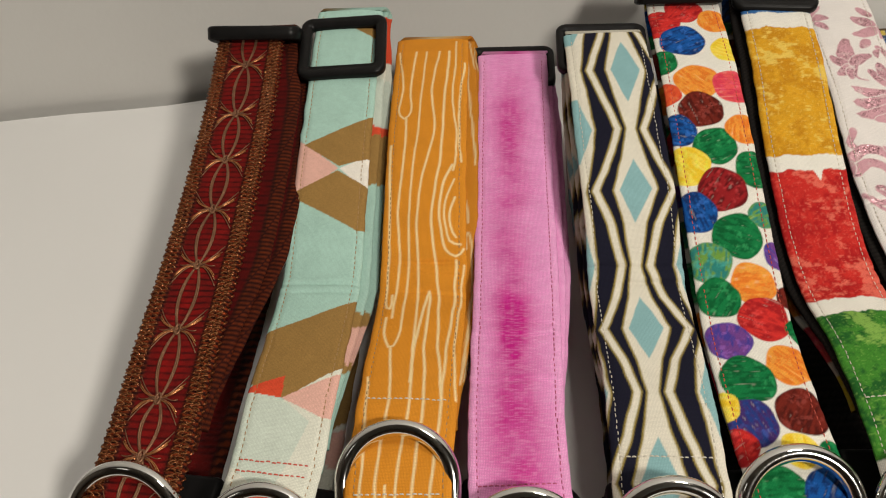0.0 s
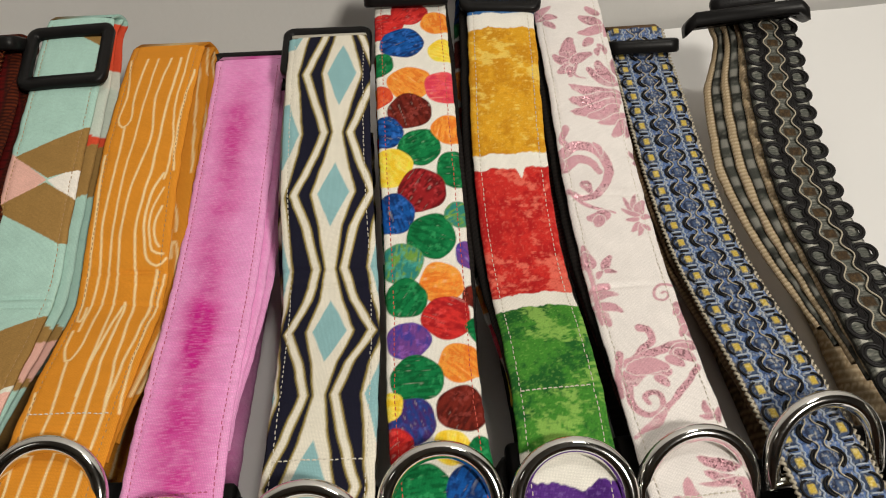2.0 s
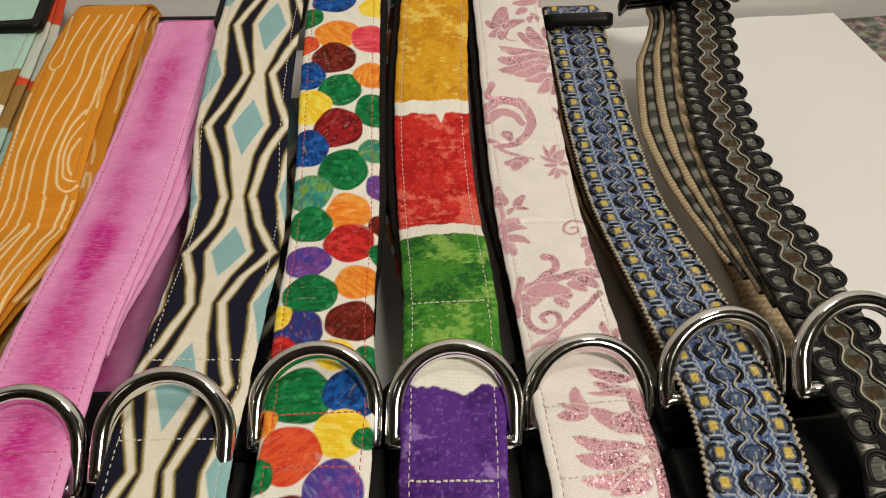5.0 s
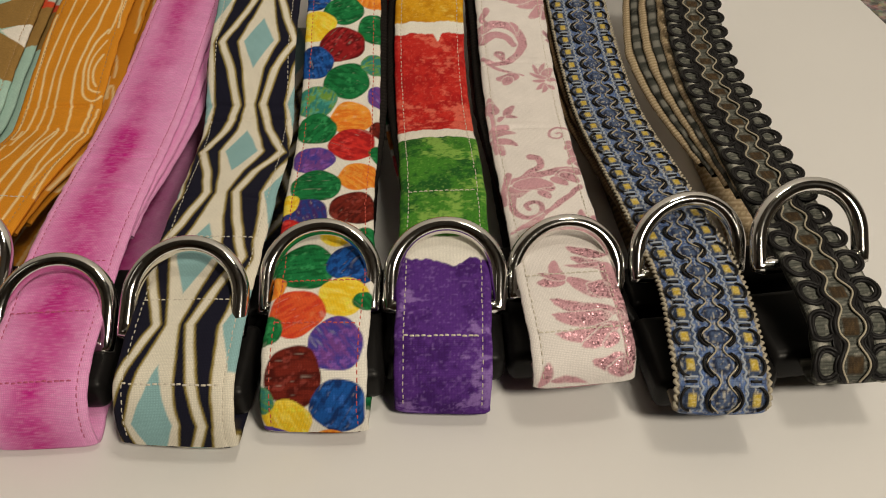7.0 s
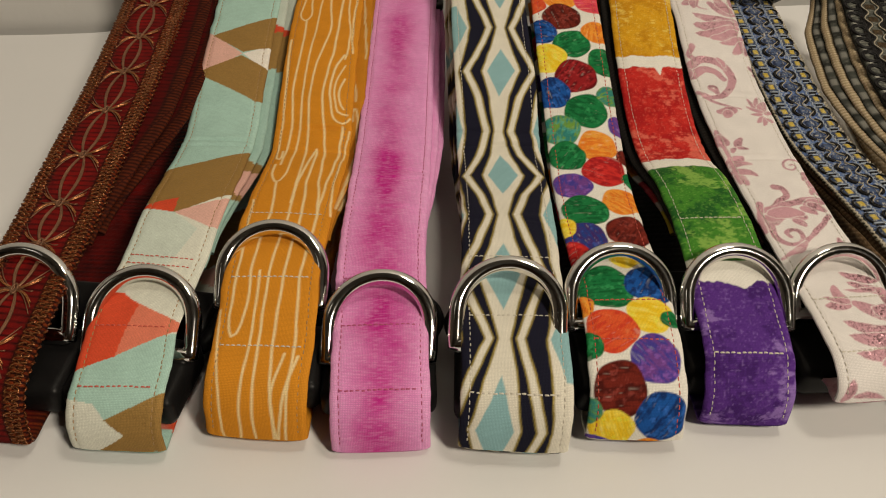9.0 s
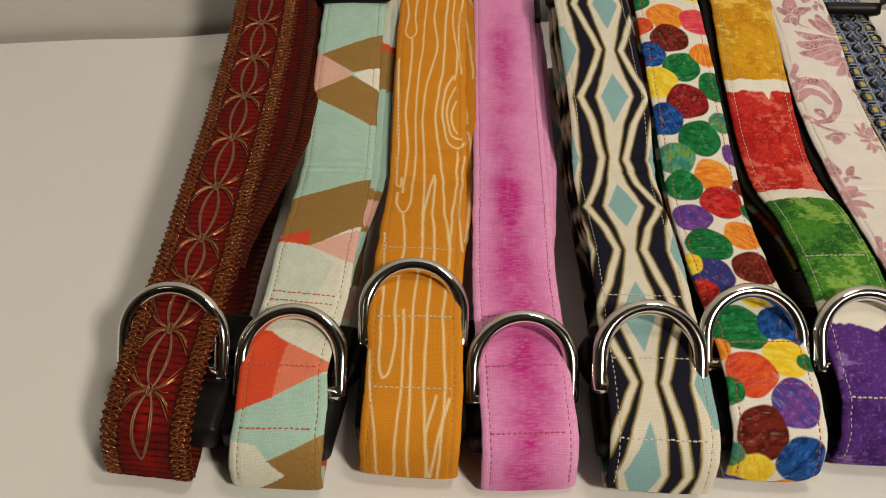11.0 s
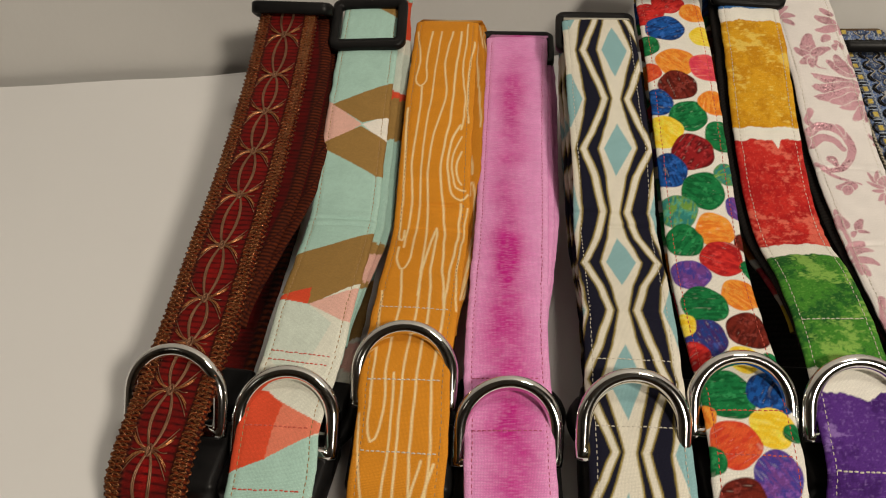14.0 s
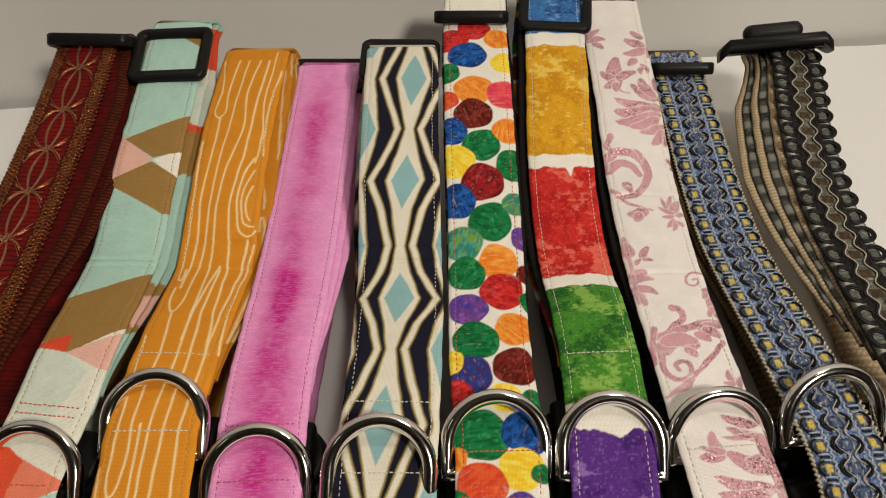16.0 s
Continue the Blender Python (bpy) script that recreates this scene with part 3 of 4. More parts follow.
def dye_orange(u, v):
    u, v = u * 1000, v * 1000
    out = filled(u, srgb(214, 140, 40))
    cream = srgb(240, 214, 160)
    lines = [
        [(-18, 330), (-14, 300), (-15.5, 281), (-12.5, 277), (-9.5, 281), (-10, 300), (-8.5, 330)],
        [(-11.5, 277), (-11, 250), (-12.5, 225), (-11, 200), (-11.5, 165)], [(-18.5, 260), (-16.5, 225), (-15, 175), (-13.5, 170), (-12.5, 172), (-12.8, 180)],
        [(-3, 330), (-4.5, 280), (-7, 225), (-6.5, 185), (-7, 165), (-6.8, 155), (-9.5, 146.6), (-13, 153), (-14, 165)],
        [(4, 330), (1.5, 300), (3.5, 270), (-1.5, 240), (-3.2, 215), (-1.5, 185), (0, 150), (0.5, 120), (-1, 80), (-0.5, 40), (1, -20)],
        [(9.5, 330), (8.5, 290), (7, 250), (4, 215), (7, 190), (10, 160), (13, 118), (12.5, 75), (13.5, 40), (12, -20)],
        [(13.5, 340), (13, 290), (15.5, 262), (13.8, 245)], [(18, 320), (16.5, 280), (17.5, 250)],
        [(13, 248), (9, 235), (8.2, 216), (11, 203), (16, 200), (19.5, 204)], [(15, 240), (11, 229), (10.7, 215), (13, 207), (18, 206)],
        [(15.2, 230), (13, 222), (13.4, 213), (15.5, 209.5)], [(15.5, 198), (15.5, 165), (13, 120)], [(19, 196), (18, 150), (19, 120)],
        [(-9.5, 146.6), (-8, 120), (-9, 85), (-8, 66), (-9.5, 50), (-11.5, 46), (-14, 52), (-14.5, 80), (-16, 105), (-18, 130)],
        [(0, 128), (0.8, 150), (3.6, 182), (4.4, 176), (5.0, 150), (6, 125), (5.5, 80), (5, 40), (8, 10), (6, -20)], [(-19, 60), (-17, 42), (-13, 20), (-12.5, 4), (-9.5, -3), (-6, 2), (-5, 24), (-4, 44), (-5, 80)],
        [(10, 39), (7, 22), (9, 2), (6, -15)], [(15.5, 38), (11.5, 20), (9.5, 0)],
    ]
    wob = 0.55 * wander(v / 9, u / 14, 31)
    for k, pts in enumerate(lines):
        d = stroke(u + wob, v, smooth_line(pts, 3.0)[0], 0.42 + 0.1 * (k % 3), 0.5)
        lay(out, soft(d, 0.5), cream)
    return out


def dye_pink(u, v):
    u, v = u * 1000, v * 1000
    out = filled(u, srgb(234, 156, 210))
    mid = np.interp(v, [0, 60, 110, 150, 215, 262, 330], [0, 1, -1.5, -1.5, -4, -1.5, -2.5]) + 1.5 * wander(v / 18, u * 0, 3)
    power = np.interp(v, [0, 8, 20, 40, 60, 75, 100, 115, 135, 150, 168, 185, 230, 262, 285, 305, 325], [.9, .95, .75, .7, .95, .7, .75, .85, .8, 1.0, .95, .6, .55, .65, .8, .6, .25])
    x = (u - mid + 0.9 * wander(v / 9, u / 9, 8)) / (np.interp(v, [0, 90, 130, 330], [9.5, 8.5, 6.8, 6.6]) + 2.0 * wander(v / 25, u * 0, 5))
    lay(out, np.exp(-(x**2) / 2) * power * (0.60 + 0.95 * clouds(u, v, 11, 3)), srgb(194, 28, 136))
    lay(out, soft(np.abs(np.abs(u) - 17.5) - 1.6, 3) * 0.25, srgb(244, 190, 226))
    lay(out, np.clip(grain(u * 0.25, v, 0.5, 4) - 0.5, 0, 1) * 0.5, srgb(242, 196, 228))
    lay(out, np.clip(grain(u * 0.2, v, 0.6, 24) - 0.5, 0, 1) * 0.4, srgb(204, 104, 176))
    return out


def dye_diamonds(u, v):
    u, v = u * 1000, v * 1000
    white, navy, sky, gold = srgb(226, 220, 204), srgb(26, 26, 42), srgb(142, 182, 186), srgb(150, 132, 66)
    u0 = np.interp(v, [14, 54, 99, 125, 159, 190, 224, 263, 300], [-6, -2.5, -2.4, -1, 2, 2, 4.8, 6.8, 7.8])
    centres, pinches = [14.5, 89, 159, 224, 300], [53, 125, 190.5, 263, 338]
    knots = sorted([(c, 1.0) for c in centres] + [(p, 0.0) for p in pinches] + [(-22, 0.0), (-58, 1.0)])
    tri = np.interp(v, [k for k, _ in knots], [t for _, t in knots])
    wob = 0.35 * wander(u / 5, v / 5, 12)
    far = np.abs(u - u0) + wob
    out = filled(u, white)
    inner = 2.8 + 8.0 * tri
    outer = inner + 1.2 + 3.9 * tri
    band = outer + 4.6
    last = band + 1.4 + 6.6 * (1 - tri)
    for lo, hi in ((inner, outer), (band, last)):
        gap = np.maximum(lo - far, far - hi)
        lay(out, soft(gap - 0.85, 0.7), gold, 0.7)
        lay(out, soft(gap, 0.5), navy, 0.0)
    waist = np.array(pinches)[:, None, None]
    close = np.min(np.abs(v - waist), axis=0)
    lay(out, soft(18.4 + 0.36 * close - far, 0.4) * soft(close - 19, 0.4), sky)
    c = np.array(centres)[:, None, None]
    near = np.min(np.where(np.abs(v - c) < 40, np.abs(v - c), 40), axis=0)
    lay(out, soft((np.abs(u - u0) + wob) / 7.6 + near / 20.5 - 1, 0.06), sky)
    return out


def dye_dots(u, v):
    u, v = u * 1000, v * 1000
    out = filled(u, srgb(232, 228, 218))
    ink = {
        "r": ((206, 48, 44), (150, 24, 30)), "o": ((226, 122, 40), (240, 160, 60)), "b": ((28, 84, 160), (20, 40, 90)), "g": ((30, 120, 66), (18, 86, 44)),
        "p": ((212, 60, 84), (230, 90, 90)), "n": ((112, 36, 26), (70, 20, 16)), "y": ((236, 196, 42), (244, 220, 90)), "t": ((52, 128, 120), (120, 160, 50)),
        "v": ((112, 66, 140), (60, 60, 150)), "d": ((146, 30, 34), (90, 16, 20)), "s": ((40, 60, 130), (70, 40, 100)), "k": ((222, 90, 48), (206, 60, 40)),
    }
    table = (
        "r-15,333,10.5 r-1,344,9.5 o14,334,8.6 y17,310,8.5 b-5.3,318,11 g-18.4,302,8 o-2.6,287,10.6 p15.3,283,10 k-18.8,279,7 n-3.3,268,10.4 b-16.4,255,9 g.6,245,10 o15.9,255,8.5 y-14,234,10.2 g18,231,9.5 "
        "d.6,220,11 b-13.7,208,10 g4,195,10.8 t17.6,206,6.5 t-10.7,182,9.6 v21,185,6.5 o6.9,171,9.4 g-9.2,164,9.1 n21.6,164,5.5 r8.5,153,10.4 g23.6,147,6.5 v-8.6,142,9.2 o13.7,129,9.4 "
        "g-5.4,122,10.7 n12.2,106,10 s-8.9,102,9.8 y-17.6,110,6 r-16.6,92,7.5 y6,89,7 g18,86,6 g-6.2,70,11.5 b12.8,71,10 o-18.7,59,5.6 y9.7,54,9 k-7.1,46,10.2 g-17.6,38,6 v9.1,33,9.6 n-5.8,21,9.9 "
        "b10.8,10,9.6 y-8.4,4,8.6 t-18,12,5 v-14,-8,8 o7,-10,9 g18,52,4"
    )
    for k, word in enumerate(table.split()):
        c0, c1 = (srgb(*c) for c in ink[word[0]])
        x, y, r = (float(a) for a in word[1:].split(","))
        a = np.arctan2(v - y, u - x)
        d = np.hypot(u - x, (v - y) * 0.97) - 1.06 * r * (1 + 0.035 * np.sin(3 * a + k) + 0.025 * np.sin(5 * a + 2 * k))
        m = soft(d, 0.5)
        turn = k * 0.9
        streak = grain((u * math.cos(turn) + v * math.sin(turn)) * 0.35, (v * math.cos(turn) - u * math.sin(turn)) * 1.6, 1.5, k)
        lay(out, m, c0)
        lay(out, m * np.clip((0.5 * streak + 0.5 * clouds(u, v, 3.2, k + 9) - 0.42) * 5, 0, 1) * 0.85, c1)
        lay(out, m * np.clip((clouds(u, v, 2.4, k + 29) - 0.58) * 6, 0, 1) * 0.55, np.minimum(c0 * 1.9 + 0.03, 0.8))
        lay(out, m * soft(-d - 0.9, 0.8) * 0.35, c1)
        lay(out, m * np.clip((streak - 0.86) * 5, 0, 1) * 0.4, srgb(230, 225, 210))
    return out


def dye_bands(u, v):
    u, v = u * 1000, v * 1000
    out = filled(u, srgb(234, 230, 220))
    rag = 1.2 * wander(u / 3.0, v / 30, 4) + 0.9 * (grain(u, v * 0.05, 1.1, 6) - 0.5)
    notch = 6.5 * np.exp(-(((u - 5) / 1.5) ** 2))
    for lo, hi, c, dark, light in (
        (340, 480, (60, 110, 170), (34, 70, 130), (120, 160, 205)), (246, 328, (216, 160, 34), (196, 136, 24), (232, 200, 96)), (170, 236.5, (198, 46, 40), (168, 28, 30), (224, 110, 92)),
        (76, 161, (70, 132, 44), (34, 88, 36), (140, 180, 84)), (-60, 63, (88, 48, 132), (66, 32, 104), (148, 116, 186)),
    ):
        top = hi + rag - (notch if hi == 236.5 else 0) - (3 * np.exp(-(((u - 5) / 4) ** 2)) if hi == 63 else 0)
        m = soft(v - top, 0.6) * soft(lo + 0.8 * rag - v, 0.6)
        lay(out, m, srgb(*c))
        lay(out, m * np.clip((0.62 * clouds(u, v, 12, 5) + 0.38 * clouds(u, v, 2.2, 15) - 0.47) * 7, 0, 1) * 0.95, srgb(*dark))
        lay(out, m * np.clip((0.62 * clouds(u, v, 14, 25) + 0.38 * clouds(u * 0.6, v, 1.8, 55) - 0.56) * 14, 0, 1) * 0.85, srgb(*light))
        lay(out, m * np.clip((grain(u, v, 0.8, 35) - 0.70) * 3, 0, 1) * 0.6, srgb(*light))
        lay(out, m * np.clip((grain(u, v, 0.9, 45) - 0.70) * 3, 0, 1) * 0.6, srgb(*dark))
    return out


DAMASK = (  # each leaf or scroll: its line as u,v in mm from root to tip, and its half width
    "17.5,276>3.5,288:2.1 16.5,278>9.5,293:1.7 19.5,282>18.5,294:0.8 18.5,269>-8.5,277:1.9 16.5,267>-9.5,267:2.5 16.5,264>-9.5,259:2.3 15.5,261>-1.5,255:1.8 18.5,256>3.5,251:1.4 17.5,252>9.5,242:1.6 19.5,253>16.5,241:1.0 20.5,278>18.5,249:0.8",
    "-4.5,294>-1.5,311:2.3 -4.5,292>-13.5,299:1.5 -4.5,291>-12.5,286:1.6 -3.5,292>8.5,298:1.6 -5.5,289>-6.5,282:1.2 -1.5,291>-3.5,283>1.5,280:0.4",
    "16.5,323>5.5,328:1.8 17.5,319>2.5,315:1.7 16.5,330>10.5,336:1.4 19.5,323>17.5,311:1.1 8.5,310>4.5,304:1.4 12.5,305>15.5,297:1.0 10.5,297>13.5,303:0.7",
    "-18.5,328>-6.5,328:1.5 -18.5,329>-9.5,338:1.3 -14.5,325>-9.5,319:1.1",
    "-13.5,249>-16.5,242>-11.5,237:1.1 -18.5,233>-9.5,238>0.5,234>4.5,223>0.5,212>-5.5,206>-12.5,205>-17.5,210:1.5 -17.5,225>-10.5,230>-3.5,227>-0.5,221:1.6 -7.5,209>-10.5,213>-9.5,215>-7.5,215>-6.5,211:0.8 -17.5,210>-11.5,201>2.5,194:0.6 -18.5,231>-20.5,222:0.7 -0.5,239>2.5,231:0.7",
    "-1.5,194>-11.5,192:1.8 -5.5,192>-8.5,187:1.4",
    "13.5,192>8.5,204:0.8 13.5,193>14.5,205:0.9 13.5,192>18.5,201:1.2 13.5,192>5.5,197:0.8 12.5,190>6.5,189:0.8 14.5,190>19.5,191:0.8 12.5,187>7.5,182:0.8 13.5,186>10.5,179:0.7 14.5,185>16.5,182:0.6",
    "21.5,228>16.5,233:0.2 20.5,227>17.5,225:0.4 21.5,230>20.5,220:0.1",
    "-14.5,164>-16.5,176:1.3 -9.5,160>-4.5,168:1.2 -9.5,159>-4.5,158:0.8 -15.5,163>-16.5,171:2.0 -13.5,156>-10.5,159:0.4 -18.5,145>-9.5,151:1.7 -17.5,145>-6.5,145:1.1 -18.5,140>-6.5,136:1.3 -17.5,137>-14.5,129:1.2 -16.5,170>-16.5,150>-17.5,131:0.7",
    "19.5,149>13.5,149>9.5,145>9.5,141>12.5,140>15.5,143>14.5,145>12.5,144:0.4",
    "18.5,137>17.5,124>20.5,118:1.2 17.5,135>14.5,132:0.6 14.5,120>21.5,127:0.7",
    "-2.5,126>0.5,125>1.5,120>-1.5,117>-8.5,112>-13.5,108:1.0 -11.5,109>0.5,113>10.5,116>19.5,116:1.3 7.5,111>19.5,114:1.5 5.5,109>10.5,105:1.4 9.5,112>16.5,107:1.4 -12.5,102>-6.5,106>2.5,103:2.1 -2.5,101>1.5,96:1.1 -11.5,106>4.5,105:2.0 -14.5,114>-17.5,103>-18.5,94:0.9",
    "-14.5,99>-15.5,91>-12.5,85>-7.5,84>-3.5,87>-3.5,93>-6.5,94>-9.5,92>-8.5,89:0.9 16.5,104>5.5,93>-4.5,84>-17.5,75:0.7 -3.5,85>-16.5,76:1.0",
    "14.5,81>13.5,88:0.8 15.5,81>9.5,81:0.7 16.5,78>19.5,85:0.6",
    "16.5,58>2.5,63:1.4 16.5,51>3.5,57:1.4 15.5,53>0.5,52:0.7 -2.5,43>-3.5,55:1.5 -2.5,44>-11.5,43:1.6 -0.5,45>-10.5,48:0.8 15.5,36>-0.5,45:2.1 18.5,38>7.5,40:2.4 14.5,27>-8.5,34:1.8 11.5,25>-9.5,27:1.8 14.5,21>-9.5,19:1.5 10.5,20>-0.5,14:1.4 12.5,17>7.5,14:1.1 14.5,9>2.5,9:1.4 16.5,7>8.5,6:1.6",
    "16.5,50>17.5,26>16.5,5:1.7 -13.5,9>-17.5,0:0.9 -12.5,3>0.5,1:0.5",
)


def dye_damask(u, v):
    u, v = u * 1000, v * 1000
    out = filled(u, srgb(232, 226, 222))
    m = np.zeros(u.shape)
    uu, vv = u + 0.45 * wander(u / 2.2, v / 2.2, 6), v + 0.45 * wander(u / 2.2, v / 2.2, 16)
    for word in " ".join(DAMASK).split():
        pts, half = word.split(":")
        pts = np.array([[float(a) for a in p.split(",")] for p in pts.split(">")])
        half = max(1.4 if len(pts) == 2 else 0.8, 1.9 * float(half))
        if len(pts) == 2:
            # a leaf: swollen in the middle, pointed at its tip, a little bent
            root, tip = pts
            way = tip - root
            bow = np.array([-way[1], way[0]]) * 0.10
            knots = [root + way * k / 8 + bow * math.sin(math.pi * k / 8) for k in range(9)]
            widths = [half * (0.45 + 0.75 * math.sin(math.pi * min(1.0, (k / 8) ** 0.8)) ** 0.9) * (1 - 0.3 * k / 8) for k in range(9)]
            widths[-1] = 0.2
        else:
            knots = smooth_line(pts, 1.5)[0]
            n = len(knots) - 1
            widths = [half * (1.05 - 0.45 * k / max(n, 1)) for k in range(n + 1)]
        lo, hi = np.min(knots, axis=0) - half * 2 - 1, np.max(knots, axis=0) + half * 2 + 1
        near = (u > lo[0]) & (u < hi[0]) & (v > lo[1]) & (v < hi[1])
        if not near.any():
            continue
        x, y = uu[near], vv[near]
        d = np.full(x.shape, 9.0)
        for a, b, ra, rb in zip(knots[:-1], knots[1:], widths[:-1], widths[1:]):
            ab = np.asarray(b) - a
            s = np.clip(((x - a[0]) * ab[0] + (y - a[1]) * ab[1]) / (ab @ ab + 1e-9), 0, 1)
            d = np.minimum(d, np.hypot(x - a[0] - s * ab[0], y - a[1] - s * ab[1]) - (ra + (rb - ra) * s))
        # a thin white line parts each leaf from the one below
        edge = np.clip((0.55 - d) / 0.3, 0, 1)
        m[near] = np.maximum(m[near] * (1 - edge * (1 - soft(d, 0.5)) * (0.9 if len(pts) == 2 else 0.4)), soft(d, 0.5))
    m *= 1 - 0.35 * np.clip((clouds(u, v, 5, 51) - 0.62) * 5, 0, 1)
    lay(out, m, srgb(208, 160, 170), 0.0)
    out[..., 3] = m * np.clip(clouds(u, v, 12, 71) * 2.4 - 0.45, 0.12, 0.9)
    return out


def dye_blue(u, v):
    u, v = u * 1000, v * 1000
    p = 11.0
    ph = (v / p) % 1
    out = filled(u, srgb(96, 120, 170))
    lay(out, np.clip((grain(u * 0.4, v, 0.55, 4) - 0.55) * 3, 0, 1), srgb(62, 76, 112))
    lay(out, np.clip((grain(u, v * 0.4, 0.6, 14) - 0.6) * 3, 0, 1), srgb(150, 166, 190))
    cell = np.hypot(u / 3.6, (ph - 0.5) * p / 3.4)
    lay(out, soft(cell - 1, 0.2), srgb(48, 58, 86))
    lay(out, soft(np.abs(u) - 1.9, 0.5) * soft(np.abs(ph - 0.5) * p - 2.2, 0.5) * (0.5 + 0.5 * grain(u, v, 0.6, 8)), srgb(88, 106, 140))
    yel = soft(np.abs(np.abs(u) - 11.3) - 1.4, 0.6) * soft(np.abs(ph - 0.5) * p - 2.0, 0.6)
    ring = soft(np.abs(np.abs(u) - 11.3) - 3.2, 0.6) * soft(np.abs(ph - 0.5) * p - 3.6, 0.6)
    lay(out, ring, srgb(70, 84, 112))
    lay(out, yel, srgb(204, 176, 70))
    lay(out, yel * np.clip((grain(u, v * 2, 0.7, 21) - 0.5) * 3, 0, 1), srgb(222, 206, 142))
    fleck = np.clip((grain(u * 0.9, v * 0.5, 0.55, 61) - 0.66) * 5, 0, 1) * (1 - yel)
    lay(out, fleck * 0.75, srgb(206, 200, 184))
    lay(out, np.clip((grain(u * 0.5, v, 0.6, 71) - 0.70) * 5, 0, 1) * (1 - yel) * 0.8, srgb(26, 30, 44))
    lay(out, soft(15.6 - np.abs(u), 0.8), srgb(150, 136, 108))
    return out


def relief_blue(u, v):
    u, v = u * 1000, v * 1000
    ph = (v / 11.0) % 1
    yel = soft(np.abs(np.abs(u) - 11.3) - 2.0, 1.5) * soft(np.abs(ph - 0.5) * 11 - 2.6, 1.5)
    mid = soft(np.abs(u) - 2.4, 2) * soft(np.abs(ph - 0.5) * 11 - 2.6, 2)
    return 0.0009 * yel + 0.0006 * mid + 0.00025 * grain(u, v, 0.6, 3)


def dye_black(u, v):
    u, v = u * 1000, v * 1000
    p = 13.5
    ph = (v / p) % 1
    out = filled(u, srgb(100, 102, 95))
    lay(out, np.clip((np.sin(v * 2 * math.pi / 1.3 + 0.5 * wander(u / 2, v / 2, 3)) - 0.1) * 2, 0, 1) * 0.6, srgb(34, 35, 32))
    lay(out, np.clip((grain(u * 0.4, v, 0.6, 4) - 0.62) * 3, 0, 1), srgb(150, 148, 138))
    lay(out, soft(np.abs(u) - 3.0, 0.6) * soft(np.abs(ph - 0.5) * p - 2.8, 0.8), srgb(64, 52, 38))
    lay(out, soft(np.abs(u) - 2.6, 0.6) * soft(np.abs(ph - 0.5) * p - 2.4, 0.8) * np.clip((grain(u, v * 0.5, 0.7, 8) - 0.4) * 2, 0, 1), srgb(92, 74, 50))
    lay(out, soft(np.abs(np.abs(u) - 11.0) - 1.8, 0.6) * soft(np.abs(((v / p + 0.5) % 1) - 0.5) * p - 3.0, 0.8), srgb(180, 178, 168))
    lay(out, soft(14.6 - np.abs(u), 0.8), srgb(24, 24, 22))
    return out


def relief_black(u, v):
    u, v = u * 1000, v * 1000
    ph = (v / 13.5) % 1
    mid = soft(np.abs(u) - 3.2, 2) * soft(np.abs(ph - 0.5) * 13.5 - 3.0, 2)
    side = soft(np.abs(np.abs(u) - 12.4) - 2.2, 1.5) * soft(np.abs(((v / 13.5 + 0.5) % 1) - 0.5) * 13.5 - 3.4, 2)
    return 0.0007 * mid + 0.0010 * side + 0.0003 * grain(u, v, 0.7, 3)


def dye_webbing(c, light):
    def dye(u, v):
        u, v = u * 1000, v * 1000
        out = filled(u, srgb(*c))
        rows = np.sin(v * 2 * math.pi / 2.4 + 0.8 * np.sin(u * 2 * math.pi / 3.2))
        lay(out, np.clip(rows * 1.5, 0, 1) * (0.4 + 0.6 * grain(u, v, 0.8, 2)), srgb(*light))
        return out

    return dye


def relief_webbing(u, v):
    return 0.00025 * np.sin(v * 2 * math.pi / 0.0024 + 0.8 * np.sin(u * 2 * math.pi / 0.0032))


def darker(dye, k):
    """The same cloth, its print moved along and shade put into its colour by k."""

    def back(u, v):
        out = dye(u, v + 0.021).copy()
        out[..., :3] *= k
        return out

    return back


# ---- collars ----
WIRE = material("tarnished_metal_cord", build=mottle(200, (0.12, 0.055, 0.03), (0.34, 0.17, 0.09), 0.34, 0.55, 0.4))
WIRE.node_tree.nodes["Principled BSDF"].inputs["Metallic"].default_value = 0.6
CORD_BLACK = material("black_cord", build=mottle(400, (0.006, 0.0055, 0.006), (0.014, 0.013, 0.013), 0.35, 0.55, 0.5))
CORD_BLACK.node_tree.nodes["Principled BSDF"].inputs["Specular IOR Level"].default_value = 0.2
CORD_CREAM = material("cream_cord", build=mottle(400, (0.34, 0.30, 0.22), (0.48, 0.43, 0.33), 0.4, 0.6, 0.5))
CORD_PALE = material("pale_blue_cord", build=mottle(400, (0.24, 0.28, 0.36), (0.40, 0.45, 0.52), 0.4, 0.6, 0.5))
COPPER = material("copper_thread", (0.34, 0.14, 0.06), 0.35, 0.6, mottle(300, (0.18, 0.045, 0.014), (0.62, 0.27, 0.10), 0.16, 0.35, 0.3))
CORD_BROWN = material("copper_cord", build=mottle(400, (0.055, 0.013, 0.005), (0.27, 0.085, 0.028), 0.2, 0.38, 0.5))
CORD_BROWN.node_tree.nodes["Principled BSDF"].inputs["Metallic"].default_value = 0.8
BEIGE = dye_webbing((164, 143, 112), (222, 204, 172))
BLACKWEB = dye_webbing((20, 18, 18), (44, 38, 34))
TANWEB = dye_webbing((96, 74, 52), (160, 132, 98))

